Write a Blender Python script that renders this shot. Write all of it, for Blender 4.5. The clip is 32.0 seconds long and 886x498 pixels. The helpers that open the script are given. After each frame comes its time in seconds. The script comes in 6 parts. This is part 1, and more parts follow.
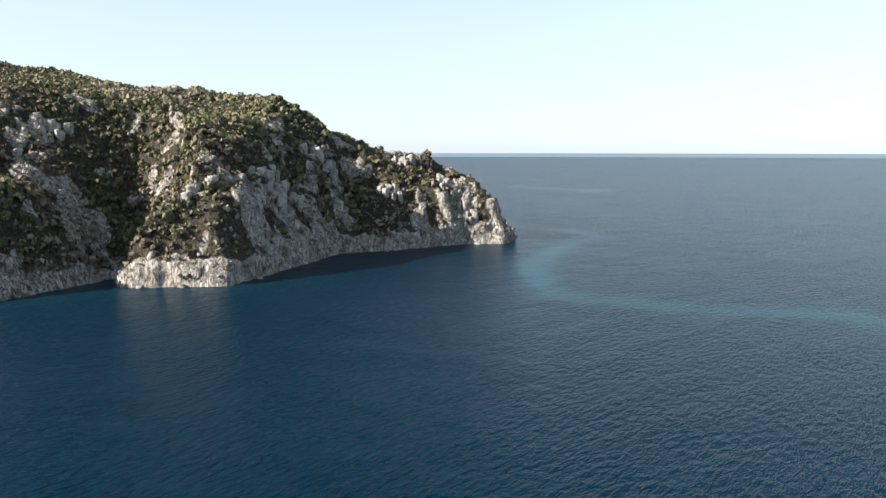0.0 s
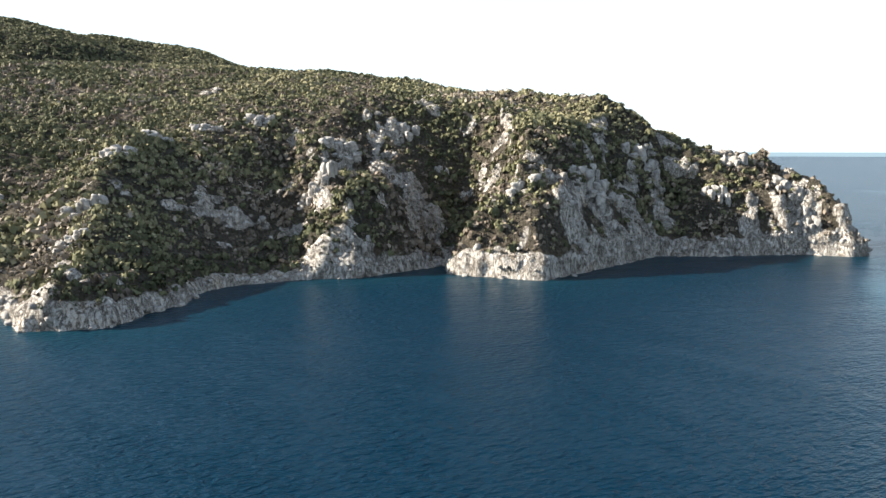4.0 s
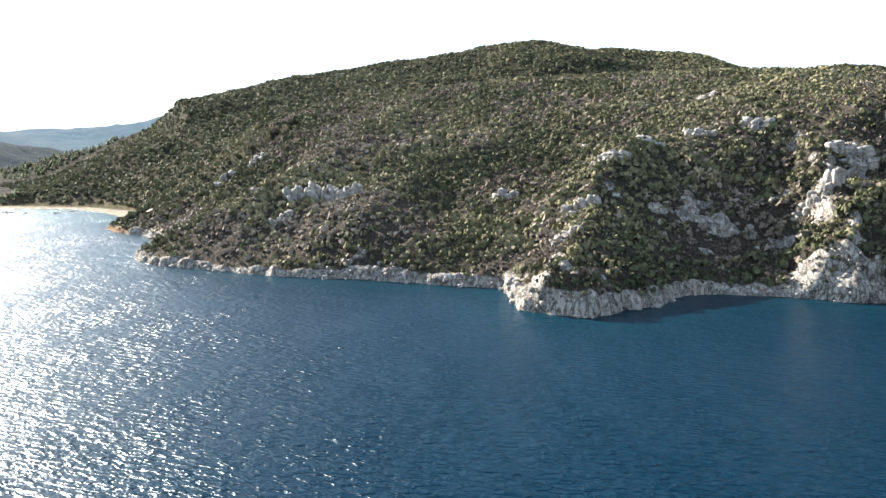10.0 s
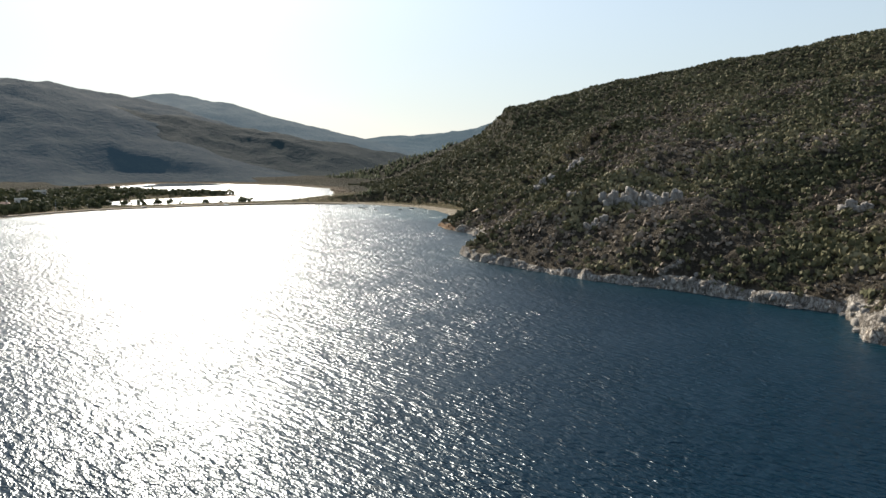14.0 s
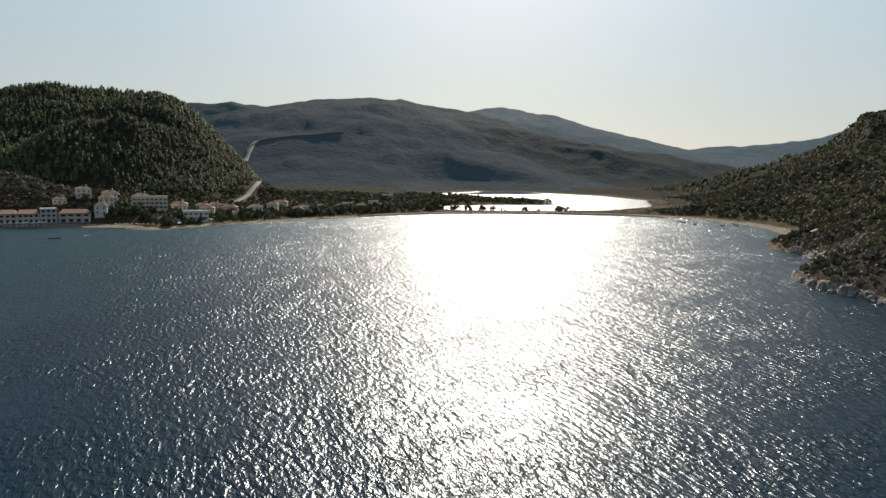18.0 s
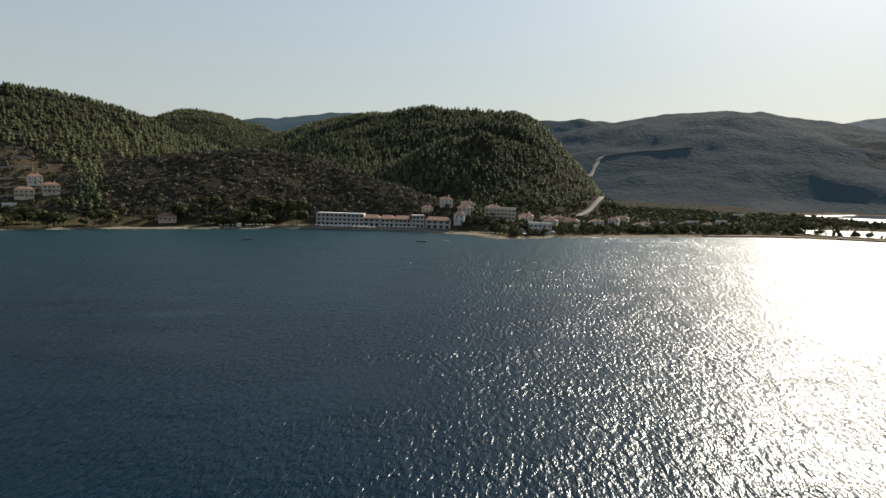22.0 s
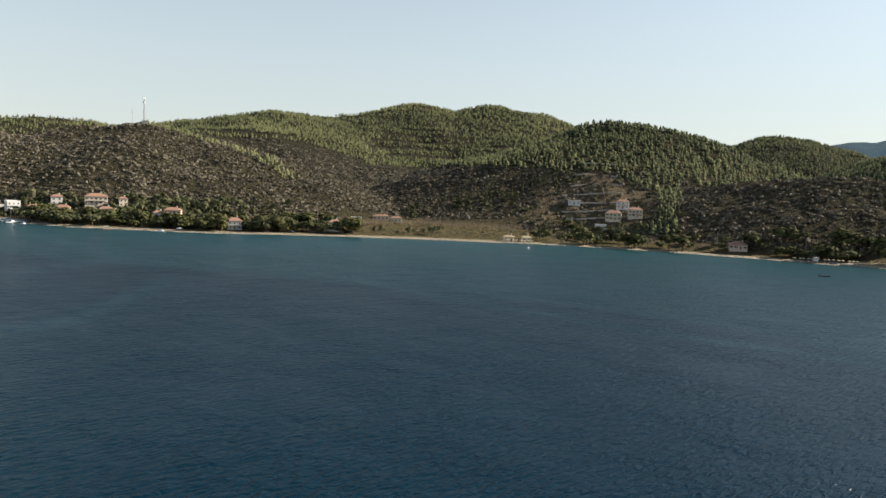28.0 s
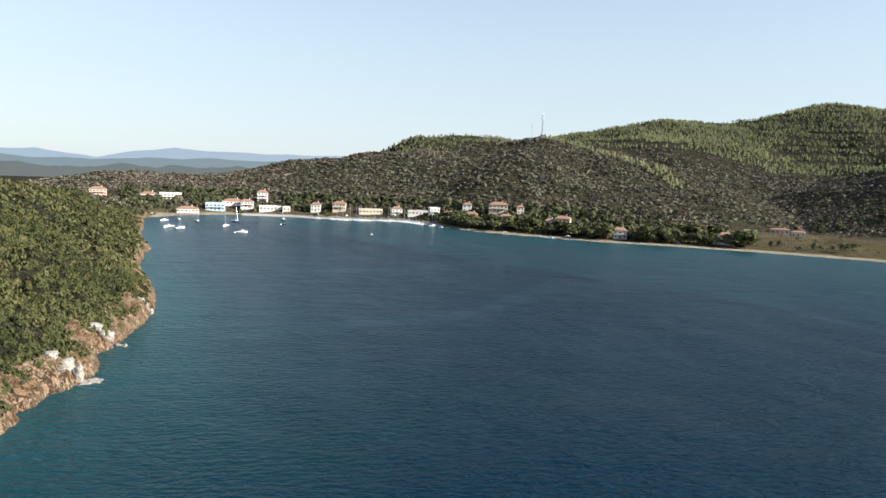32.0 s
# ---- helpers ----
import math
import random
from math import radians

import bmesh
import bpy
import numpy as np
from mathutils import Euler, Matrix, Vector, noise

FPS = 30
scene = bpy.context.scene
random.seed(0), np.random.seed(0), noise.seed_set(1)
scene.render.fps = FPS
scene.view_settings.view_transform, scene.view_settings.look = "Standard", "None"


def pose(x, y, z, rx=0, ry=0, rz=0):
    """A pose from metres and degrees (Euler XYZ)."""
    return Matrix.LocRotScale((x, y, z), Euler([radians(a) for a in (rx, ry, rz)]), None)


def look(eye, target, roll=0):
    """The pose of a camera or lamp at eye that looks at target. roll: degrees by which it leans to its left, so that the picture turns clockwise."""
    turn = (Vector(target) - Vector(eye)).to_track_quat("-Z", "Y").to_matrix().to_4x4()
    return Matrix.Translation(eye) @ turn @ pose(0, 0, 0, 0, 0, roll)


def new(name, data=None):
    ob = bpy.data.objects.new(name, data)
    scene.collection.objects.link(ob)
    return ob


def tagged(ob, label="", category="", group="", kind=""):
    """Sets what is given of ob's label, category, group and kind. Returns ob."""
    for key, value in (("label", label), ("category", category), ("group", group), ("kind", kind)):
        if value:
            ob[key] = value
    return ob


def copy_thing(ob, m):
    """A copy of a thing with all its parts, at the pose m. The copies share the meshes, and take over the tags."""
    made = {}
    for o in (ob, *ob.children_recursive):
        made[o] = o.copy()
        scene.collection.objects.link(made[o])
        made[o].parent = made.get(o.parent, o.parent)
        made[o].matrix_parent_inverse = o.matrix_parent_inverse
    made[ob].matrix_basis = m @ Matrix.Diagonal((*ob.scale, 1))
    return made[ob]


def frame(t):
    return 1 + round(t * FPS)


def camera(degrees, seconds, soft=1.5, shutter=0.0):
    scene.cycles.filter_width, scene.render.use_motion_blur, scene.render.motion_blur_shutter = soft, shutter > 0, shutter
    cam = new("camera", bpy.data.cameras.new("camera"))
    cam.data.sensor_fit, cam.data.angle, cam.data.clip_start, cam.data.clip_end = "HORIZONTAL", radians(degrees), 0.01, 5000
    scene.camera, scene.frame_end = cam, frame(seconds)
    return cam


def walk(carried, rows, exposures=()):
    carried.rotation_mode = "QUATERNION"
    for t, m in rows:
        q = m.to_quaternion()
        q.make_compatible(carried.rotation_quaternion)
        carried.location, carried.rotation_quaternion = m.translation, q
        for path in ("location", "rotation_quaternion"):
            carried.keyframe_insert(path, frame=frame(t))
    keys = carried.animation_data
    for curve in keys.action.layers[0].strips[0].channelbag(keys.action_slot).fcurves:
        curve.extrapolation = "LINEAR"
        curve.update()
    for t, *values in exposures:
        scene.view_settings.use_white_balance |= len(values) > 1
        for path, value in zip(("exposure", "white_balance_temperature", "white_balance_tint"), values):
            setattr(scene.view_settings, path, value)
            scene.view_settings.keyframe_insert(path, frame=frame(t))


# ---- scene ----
# ---------------------------------------------------------------- camera
EYE_HEIGHT = 45.0
cam = camera(64.66, 32.0, soft=1.5)
# seconds, tilt, lean, heading: the drone hovers in one place and turns to its left
TURN = [
    (0, -8.018, -0.055, -2.102),
    (0.5, -8.054, -0.083, 1.115),
    (1, -8.085, -0.098, 4.332),
    (1.5, -8.104, -0.086, 7.549),
    (2, -8.108, -0.041, 10.763),
    (2.5, -8.102, 0.016, 13.972),
    (3, -8.095, 0.059, 17.170),
    (3.5, -8.090, 0.067, 20.355),
    (4, -8.084, 0.051, 23.535),
    (4.5, -8.069, 0.030, 26.720),
    (5, -8.037, 0.018, 29.917),
    (5.5, -7.991, 0.013, 33.123),
    (6, -7.930, 0.008, 36.327),
    (6.5, -7.859, -0.002, 39.524),
    (7, -7.787, -0.016, 42.715),
    (7.5, -7.727, -0.033, 45.903),
    (8, -7.689, -0.051, 49.090),
    (8.5, -7.682, -0.069, 52.279),
    (9, -7.696, -0.089, 55.470),
    (9.5, -7.720, -0.113, 58.658),
    (10, -7.741, -0.144, 61.843),
    (10.5, -7.749, -0.184, 65.023),
    (11, -7.742, -0.228, 68.200),
    (11.5, -7.723, -0.270, 71.378),
    (12, -7.692, -0.307, 74.560),
    (12.5, -7.650, -0.332, 77.747),
    (13, -7.600, -0.346, 80.934),
    (13.5, -7.541, -0.350, 84.112),
    (14, -7.475, -0.346, 87.273),
    (14.5, -7.403, -0.338, 90.414),
    (15, -7.326, -0.346, 93.558),
    (15.5, -7.243, -0.391, 96.732),
    (16, -7.158, -0.488, 99.952),
    (16.5, -7.076, -0.620, 103.189),
    (17, -7.004, -0.759, 106.402),
    (17.5, -6.947, -0.883, 109.562),
    (18, -6.901, -0.994, 112.701),
    (18.5, -6.857, -1.096, 115.860),
    (19, -6.808, -1.193, 119.084),
    (19.5, -6.749, -1.291, 122.406),
    (20, -6.678, -1.389, 125.822),
    (20.5, -6.597, -1.490, 129.318),
    (21, -6.507, -1.592, 132.881),
    (21.5, -6.410, -1.695, 136.496),
    (22, -6.312, -1.794, 140.146),
    (22.5, -6.222, -1.882, 143.814),
    (23, -6.145, -1.952, 147.482),
    (23.5, -6.087, -2.001, 151.137),
    (24, -6.042, -2.040, 154.788),
    (24.5, -6.000, -2.083, 158.451),
    (25, -5.953, -2.145, 162.140),
    (25.5, -5.897, -2.235, 165.864),
    (26, -5.839, -2.333, 169.615),
    (26.5, -5.792, -2.413, 173.380),
    (27, -5.767, -2.457, 177.149),
    (27.5, -5.763, -2.473, 180.923),
    (28, -5.775, -2.475, 184.706),
    (28.5, -5.801, -2.474, 188.502),
    (29, -5.838, -2.466, 192.314),
    (29.5, -5.884, -2.446, 196.144),
    (30, -5.939, -2.407, 199.993),
    (30.5, -6.000, -2.343, 203.863),
    (31, -6.066, -2.260, 207.748),
    (31.5, -6.135, -2.164, 211.644),
    (32, -6.206, -2.062, 215.546),
]
walk(cam, [(t, pose(0, 0, EYE_HEIGHT, 90 + p, r, h)) for t, p, r, h in TURN],
     exposures=[(0, 1.5, 6150, 10), (3, 1.75, 6200, 10), (6, 2.4, 6000, 10), (9, 2.4, 5950, 10), (12, 1.5, 6200, 10), (14, .9, 6300, 10), (17, .5, 6400, 10), (20, .32, 6500, 10),
                (23, .65, 6700, 10), (25, .9, 6800, 10), (28, 1.1, 6700, 10), (30, 1.15, 6450, 10), (32, 1.25, 6100, 10)])

# ---------------------------------------------------------------- sky and sun
SUN_BEARING, SUN_HEIGHT = 108.5, 27.0     # degrees: to the left of +y, above the horizon
world = bpy.data.worlds.new("sky")
scene.world = world
world.use_nodes = True
wn = world.node_tree
sky = wn.nodes.new("ShaderNodeTexSky")
sky.sky_type = "NISHITA"
sky.sun_disc = False
sky.sun_elevation = radians(SUN_HEIGHT)
sky.sun_rotation = radians(360 - SUN_BEARING)
sky.altitude = 0.0
sky.air_density, sky.dust_density, sky.ozone_density = 1.2, 0.45, 1.5
wn.nodes["Background"].inputs["Strength"].default_value = 0.075
haze = wn.nodes.new("ShaderNodeMix")          # thin summer haze: the same all round
haze.data_type = "RGBA"
way = wn.nodes.new("ShaderNodeTexCoord")
split = wn.nodes.new("ShaderNodeSeparateXYZ")
thin = wn.nodes.new("ShaderNodeMapRange")     # thick at the horizon, thin overhead
thin.interpolation_type = "SMOOTHSTEP"
for _i, _v in enumerate((0.0, 0.46, 0.72, 0.10)):
    thin.inputs[1 + _i].default_value = _v
wn.links.new(way.outputs["Generated"], split.inputs[0])
wn.links.new(split.outputs["Z"], thin.inputs[0])
wn.links.new(thin.outputs[0], haze.inputs[0])
haze.inputs[7].default_value = (3.85, 4.45, 4.85, 1)
pale = wn.nodes.new("ShaderNodeHueSaturation")
pale.inputs["Saturation"].default_value = .75
wn.links.new(sky.outputs[0], pale.inputs["Color"])
wn.links.new(pale.outputs[0], haze.inputs[6])
wn.links.new(haze.outputs[2], wn.nodes["Background"].inputs["Color"])
sun = new("sun", bpy.data.lights.new("sun", "SUN"))
sun.data.energy, sun.data.angle, sun.data.color = 5.0, radians(0.53), (1.0, 0.91, 0.78)
_b, _e = radians(SUN_BEARING), radians(SUN_HEIGHT)
SUN_WAY = Vector((-math.sin(_b) * math.cos(_e), math.cos(_b) * math.cos(_e), math.sin(_e)))
sun.matrix_basis = look(SUN_WAY * 100, (0, 0, 0))

# ---------------------------------------------------------------- the lie of the land (numbers only)
def lattice(ix, iy, seed):
    h = (ix.astype(np.int64) * 374761393 + iy.astype(np.int64) * 668265263 + seed * 974634721) & 0x7FFFFFFF
    h = ((h ^ (h >> 13)) * 1274126177) & 0x7FFFFFFF
    return ((h ^ (h >> 16)) & 0xFFFF) / 65535.0


def vnoise(x, y, seed=0):
    """Smooth noise from 0 to 1 with a cell of 1."""
    ix, iy = np.floor(x), np.floor(y)
    fx, fy = x - ix, y - iy
    fx, fy = fx * fx * (3 - 2 * fx), fy * fy * (3 - 2 * fy)
    a, b = lattice(ix, iy, seed), lattice(ix + 1, iy, seed)
    c, d = lattice(ix, iy + 1, seed), lattice(ix + 1, iy + 1, seed)
    return (a * (1 - fx) + b * fx) * (1 - fy) + (c * (1 - fx) + d * fx) * fy


def fbm(x, y, size, octaves=4, seed=0, ridged=False):
    """Noise from -1 to 1; size is the largest bump in metres."""
    out, amp, total = 0.0, 1.0, 0.0
    for k in range(octaves):
        v = vnoise(x / size * 2 ** k + 17.3 * k, y / size * 2 ** k - 9.1 * k, seed + k) * 2 - 1
        out = out + amp * ((1 - 2 * np.abs(v)) if ridged else v)
        total += amp
        amp *= 0.5
    return out / total


def smooth(a, b, v):
    t = np.clip((v - a) / (b - a), 0, 1)
    return t * t * (3 - 2 * t)


def polar(bearing, away):
    """A place from its bearing (degrees left of +y) and distance from the middle of the bay."""
    return -math.sin(radians(bearing)) * away, math.cos(radians(bearing)) * away


# coast: x, y, height of the sea cliff, width of the cliff, slope of the ground behind it
HEADLAND_COAST = [
    (-330, 800, 20, 20, .5), (-120, 590, 20, 20, .6), (-20, 470, 20, 16, .6), (34, 395, 20, 12, .7), (50, 362, 8, 8, .6), (47, 343, 8, 7, .6),
    (39, 336, 16, 7, .8), (22, 337, 22, 10, .8), (3, 323, 18, 8, .8), (-10, 316, 18, 8, .75), (-34, 305, 18, 8, .85),
    (-41, 284, 30, 10, .7), (-51, 262, 34, 12, .55), (-57, 247, 34, 14, .5), (-63, 233, 34, 15, .45), (-83, 232, 34, 15, .42),
    (-99, 232, 33, 14, .45), (-107, 248, 8, 6, .6), (-115, 230, 12, 9, .58), (-124, 212, 11, 8, .58)]
COVE_COAST = [
    (-141, 200, 6, 6, .56), (-154, 186, 4, 5, .54), (-159, 172, 3, 5, .5), (-150, 154, 4, 3, .36), (-150, 138, 6, 3, .34), (-149, 127, 7, 3, .34),
    (-156, 118, 7, 3, .38), (-165, 113, 7, 3, .4), (-175, 118, 5, 4, .42), (-194, 127, 3, 4, .48), (-210, 112, 2.5, 4, .5), (-234, 90, 2.5, 4, .52),
    (-252, 67, 2.5, 4, .52), (-279, 46, 2.5, 4, .5), (-305, 28, 3, 5, .42), (-328, 23, 4, 5, .36), (-340, 30, 4, 5, .36), (-372, 40, 3, 4, .4),
    (-408, 37, 3, 5, .45)]
INNER_COAST = [
    (-442, 22, 3, 5, .45), (-469, 18, 3, 6, .35), (-500, 40, 1, 8, .2), (-585, 24, .8, 12, .06), (-630, 5, .8, 12, .03), (-668, -45, .9, 12, .02),
    (-667, -96, 1.2, 8, .004), (-645, -150, 1.2, 8, .004), (-620, -195, 1.2, 8, .004), (-587, -243, 1.2, 8, .006), (-555, -265, .8, 10, .012), (-507, -287, .8, 10, .014),
    (-415, -322, .8, 10, .02), (-376, -333, .8, 10, .025), (-350, -335, .8, 10, .03), (-337, -344, .8, 10, .03), (-338, -372, .9, 10, .03)]
BEACH_COAST = [
    (-319, -408, 1.5, 6, .04), (-286, -434, 1.5, 6, .06), (-254, -460, 1.2, 10, .06), (-207, -470, 1.1, 12, .05), (-132, -496, 1.1, 12, .04), (-52, -510, 1.1, 14, .02),
    (26, -506, 1.1, 14, .02), (100, -495, 1.1, 14, .02), (155, -482, 1.1, 14, .02), (206, -467, 1.1, 14, .03), (296, -460, 1.1, 12, .03), (340, -474, 1.3, 8, .03),
    (402, -491, 1.5, 6, .03), (439, -459, 1.5, 6, .03), (488, -434, 1.5, 6, .04), (528, -408, 1.3, 8, .04), (540, -368, 1, 8, .05)]
POINT_COAST = [
    (527, -323, 2, 6, .2), (459, -280, 3, 6, .25), (406, -246, 3, 6, .3), (337, -209, 4, 6, .34), (284, -170, 5, 5, .36), (262, -160, 3, 6, .36), (236, -147, 3, 6, .36),
    (201, -126, 6, 5, .36), (179, -110, 7, 6, .36), (163, -91, 6, 6, .38), (156, -82, 6, 5, .38), (143, -77, 5, 4, .4), (136, -67, 5, 5, .4), (131, -57, 5, 5, .4),
    (121, -47, 5, 5, .4), (112, -28, 5, 6, .4), (120, 4, 6, 8, .4), (180, 40, 6, 8, .4), (330, 40, 6, 8, .4), (700, -30, 6, 8, .3), (1600, -150, 6, 8, .3), (4890, -300, 6, 8, .3)]
COAST = HEADLAND_COAST + COVE_COAST + INNER_COAST + BEACH_COAST + POINT_COAST
OUTER_EDGE = [polar(b, 4895) for b in range(266, 40, -6)]
LAGOON = [polar(*p) for p in [(99.5, 742), (103, 715), (107, 700), (111, 690), (115.5, 705), (115, 735), (112, 765), (108, 800), (103.5, 830), (104, 862), (108, 905), (111, 985),
                               (113, 1090), (110, 1190), (105, 1190), (100, 1120), (96.5, 1010), (96, 850)]]


def sampled(points, step):
    """A closed line through points, cut into short pieces; further columns are carried along."""
    out = []
    for a, b in zip(points, points[1:] + points[:1]):
        a, b = np.array(a, float), np.array(b, float)
        n = max(1, int(np.hypot(*(b - a)[:2]) / step))
        out += [a + (b - a) * k / n for k in range(n)]
    return np.array(out)


def inside(x, y, ring):
    hit = np.zeros(x.shape, bool)
    for (x0, y0), (x1, y1) in zip(ring, ring[1:] + ring[:1]):
        if y0 == y1:
            continue
        cross = ((y0 > y) != (y1 > y)) & (x < (x1 - x0) * (y - y0) / (y1 - y0) + x0)
        hit ^= cross
    return hit


LAND_RING = [p[:2] for p in COAST] + OUTER_EDGE
_shore = sampled([tuple(p) for p in COAST], 4.0)
_shore = _shore[:-int(np.hypot(COAST[0][0] - COAST[-1][0], COAST[0][1] - COAST[-1][1]) / 4.0)]
_jag = fbm(_shore[:, 0], _shore[:, 1], 18, 3, 5) * np.clip(_shore[:, 2] * .25, .4, 3)
_turn = np.gradient(_shore[:, :2], axis=0)
_turn /= np.linalg.norm(_turn, axis=1)[:, None] + 1e-9
_shore[:, 0] += -_turn[:, 1] * _jag
_shore[:, 1] += _turn[:, 0] * _jag
_far = _shore[:, 0] ** 2 + _shore[:, 1] ** 2 > 900 ** 2
SHORE = np.concatenate([_shore[~_far], _shore[_far][::10]]).astype(np.float32)
LAGOON_SHORE = sampled(LAGOON, 12.0).astype(np.float32)
JAGGED_RING = [tuple(p) for p in _shore[:, :2]] + OUTER_EDGE


def nearest(x, y, line):
    """Distance to a sampled line and the number of its nearest sample."""
    x, y = x.astype(np.float32).ravel(), y.astype(np.float32).ravel()
    away, which = np.empty(x.size, np.float32), np.empty(x.size, np.int64)
    for k in range(0, x.size, 20000):
        d = (x[k:k + 20000, None] - line[None, :, 0]) ** 2 + (y[k:k + 20000, None] - line[None, :, 1]) ** 2
        which[k:k + 20000] = d.argmin(1)
        away[k:k + 20000] = np.sqrt(d.min(1))
    return away, which


# the shore's distance and cliffs, once for the whole bay on a 3 m raster
RX0, RY0, RSTEP, RNX, RNY = -780.0, -640.0, 3.0, 470, 500


def raster_shore():
    x, y = np.meshgrid(RX0 + RSTEP * np.arange(RNX), RY0 + RSTEP * np.arange(RNY), indexing="ij")
    away, which = nearest(x, y, SHORE)
    land = np.zeros(RNX * RNY, bool)
    px, py = x.ravel(), y.ravel()
    ring = JAGGED_RING
    for (x0, y0), (x1, y1) in zip(ring, ring[1:] + ring[:1]):   # only the rows that an edge crosses
        j0 = max(0, int((min(y0, y1) - RY0) / RSTEP) - 1)
        j1 = min(RNY, int((max(y0, y1) - RY0) / RSTEP) + 2)
        if y0 == y1 or j1 <= j0:
            continue
        yy = RY0 + RSTEP * np.arange(j0, j1)
        cross = (y0 > yy) != (y1 > yy)
        at = (x1 - x0) * (yy - y0) / (y1 - y0) + x0
        flip = (x[:, j0:j1] < at[None]) & cross[None]
        land.reshape(RNX, RNY)[:, j0:j1] ^= flip
    out = np.stack([np.where(land, away, -away), SHORE[which, 2], SHORE[which, 3], SHORE[which, 4]], -1)
    return out.reshape(RNX, RNY, 4)


RASTER = raster_shore()


def shore_at(x, y):
    """Distance inland, cliff height, cliff width and slope."""
    u, v = (x - RX0) / RSTEP, (y - RY0) / RSTEP
    far = (u < 0) | (v < 0) | (u >= RNX - 1) | (v >= RNY - 1)
    i, j = np.clip(u.astype(int), 0, RNX - 2), np.clip(v.astype(int), 0, RNY - 2)
    fu, fv = np.clip(u - i, 0, 1)[:, None], np.clip(v - j, 0, 1)[:, None]
    out = (RASTER[i, j] * (1 - fu) + RASTER[i + 1, j] * fu) * (1 - fv) + (RASTER[i, j + 1] * (1 - fu) + RASTER[i + 1, j + 1] * fu) * fv
    w = np.nonzero(far)[0]
    if len(w):
        gone = np.hypot(np.maximum(np.maximum(RX0 - x[w], x[w] - RX0 - RSTEP * (RNX - 1)), 0), np.maximum(np.maximum(RY0 - y[w], y[w] - RY0 - RSTEP * (RNY - 1)), 0))
        dry = inside(x[w], y[w], LAND_RING)
        out[w, 0] = np.where(dry, np.maximum(np.abs(out[w, 0]), 20) + gone, -np.abs(out[w, 0]) - gone)
    return out.T


# hills: crest (bearing, distance, height), half width of the flanks, roundness
HILLS = [
    ("headland_tip", [(-7.6, 348, 2, 16), (-6.3, 350, 12, 30), (-4.2, 356, 25, 38), (-1.9, 362, 32, 40), (-.8, 366, 40, 45), (.8, 366, 43, 50), (3.6, 362, 43, 55),
                      (5.2, 372, 43, 60), (6.4, 366, 48, 60), (7.5, 352, 54, 60)], 60, 1.0),
    ("headland", [(7.9, 346, 62, 34), (8.9, 349, 70, 44), (11.4, 355, 69, 70), (14.8, 370, 70, 110), (18.8, 385, 74, 150), (22.6, 405, 78, 190), (26.2, 425, 84), (29.6, 440, 86), (34, 465, 91),
                  (38.4, 500, 97), (44, 525, 101), (50, 550, 105), (56, 555, 101), (62, 550, 93), (68, 535, 83), (73, 510, 71), (77, 475, 54), (80.5, 430, 34), (83.5, 390, 18), (85.4, 350, 7)], 370, 1.0),
    ("rock_point", [(51.3, 200, 9, 30), (50.8, 228, 15, 36), (48.8, 272, 34, 60), (47, 315, 52, 90)], 90, 1.0),
    ("peak", [(40, 1000, 148), (44.5, 1000, 172), (49.7, 1000, 182), (54.8, 1000, 203), (59.2, 1000, 191), (63.7, 1000, 177), (68.1, 1000, 161), (72.3, 960, 144), (77.5, 900, 121)], 560, 1.0),
    ("shoulder", [(77.5, 870, 112, 260), (80.2, 880, 97, 220), (84.8, 900, 57, 170), (89.3, 900, 34, 140), (93.5, 880, 12, 120)], 330, 1.0),
    ("pine_hill", [(128.2, 800, 8, 120), (130.3, 880, 48, 200), (132.5, 980, 112, 330), (134.5, 1030, 134), (136.8, 1080, 139), (141.2, 1100, 141), (145, 1200, 138), (150, 1400, 130)], 400, 1.0),
    ("pine_knoll", [(141.5, 840, 60), (139.5, 850, 84), (137, 860, 93), (134.5, 865, 80), (132, 860, 50, 110)], 170, 1.0),
    ("round_hill", [(157, 1900, 160), (159.9, 1850, 178), (163, 1900, 150)], 520, 1.0),
    ("hotel_hill", [(142.6, 585, 14), (144.5, 605, 28), (147, 625, 44), (150, 645, 56), (152, 660, 64), (157.7, 670, 62), (161.2, 680, 57), (165, 700, 46)], 165, 1.0),
    ("terrace_hill", [(163.5, 1000, 86), (166, 970, 95), (167.6, 955, 101), (169.4, 930, 119), (171.3, 920, 120), (174.5, 930, 108), (178, 1020, 92)], 380, 1.0),
    ("back_ridge", [(174, 1600, 160), (177, 1550, 172), (178.8, 1520, 192), (180.6, 1500, 200), (184, 1550, 184), (187, 1500, 199), (190, 1450, 172), (194, 1400, 150), (199, 1300, 143), (203, 1250, 120), (206, 1250, 94)], 620, 1.0),
    ("mast_hill", [(192, 640, 8, 90), (195, 690, 22, 140), (199, 760, 50, 220), (203, 800, 74, 280), (207.8, 830, 91), (211, 850, 84), (214, 860, 74), (219.4, 880, 64), (224, 900, 53), (228.4, 920, 47),
                   (232.7, 950, 38), (238, 960, 34), (240.7, 980, 18)], 300, 1.0),
    ("north_hill", [(208, 1500, 112), (211.3, 1450, 121), (217.2, 1400, 114, 260), (219.5, 1450, 72, 200)], 420, 1.0),
    ("point", [(239.5, 640, 14), (241.4, 560, 24), (244.3, 450, 31), (247.7, 360, 35), (253, 290, 36), (262, 260, 34), (272, 270, 28)], 260, 1.0),
]
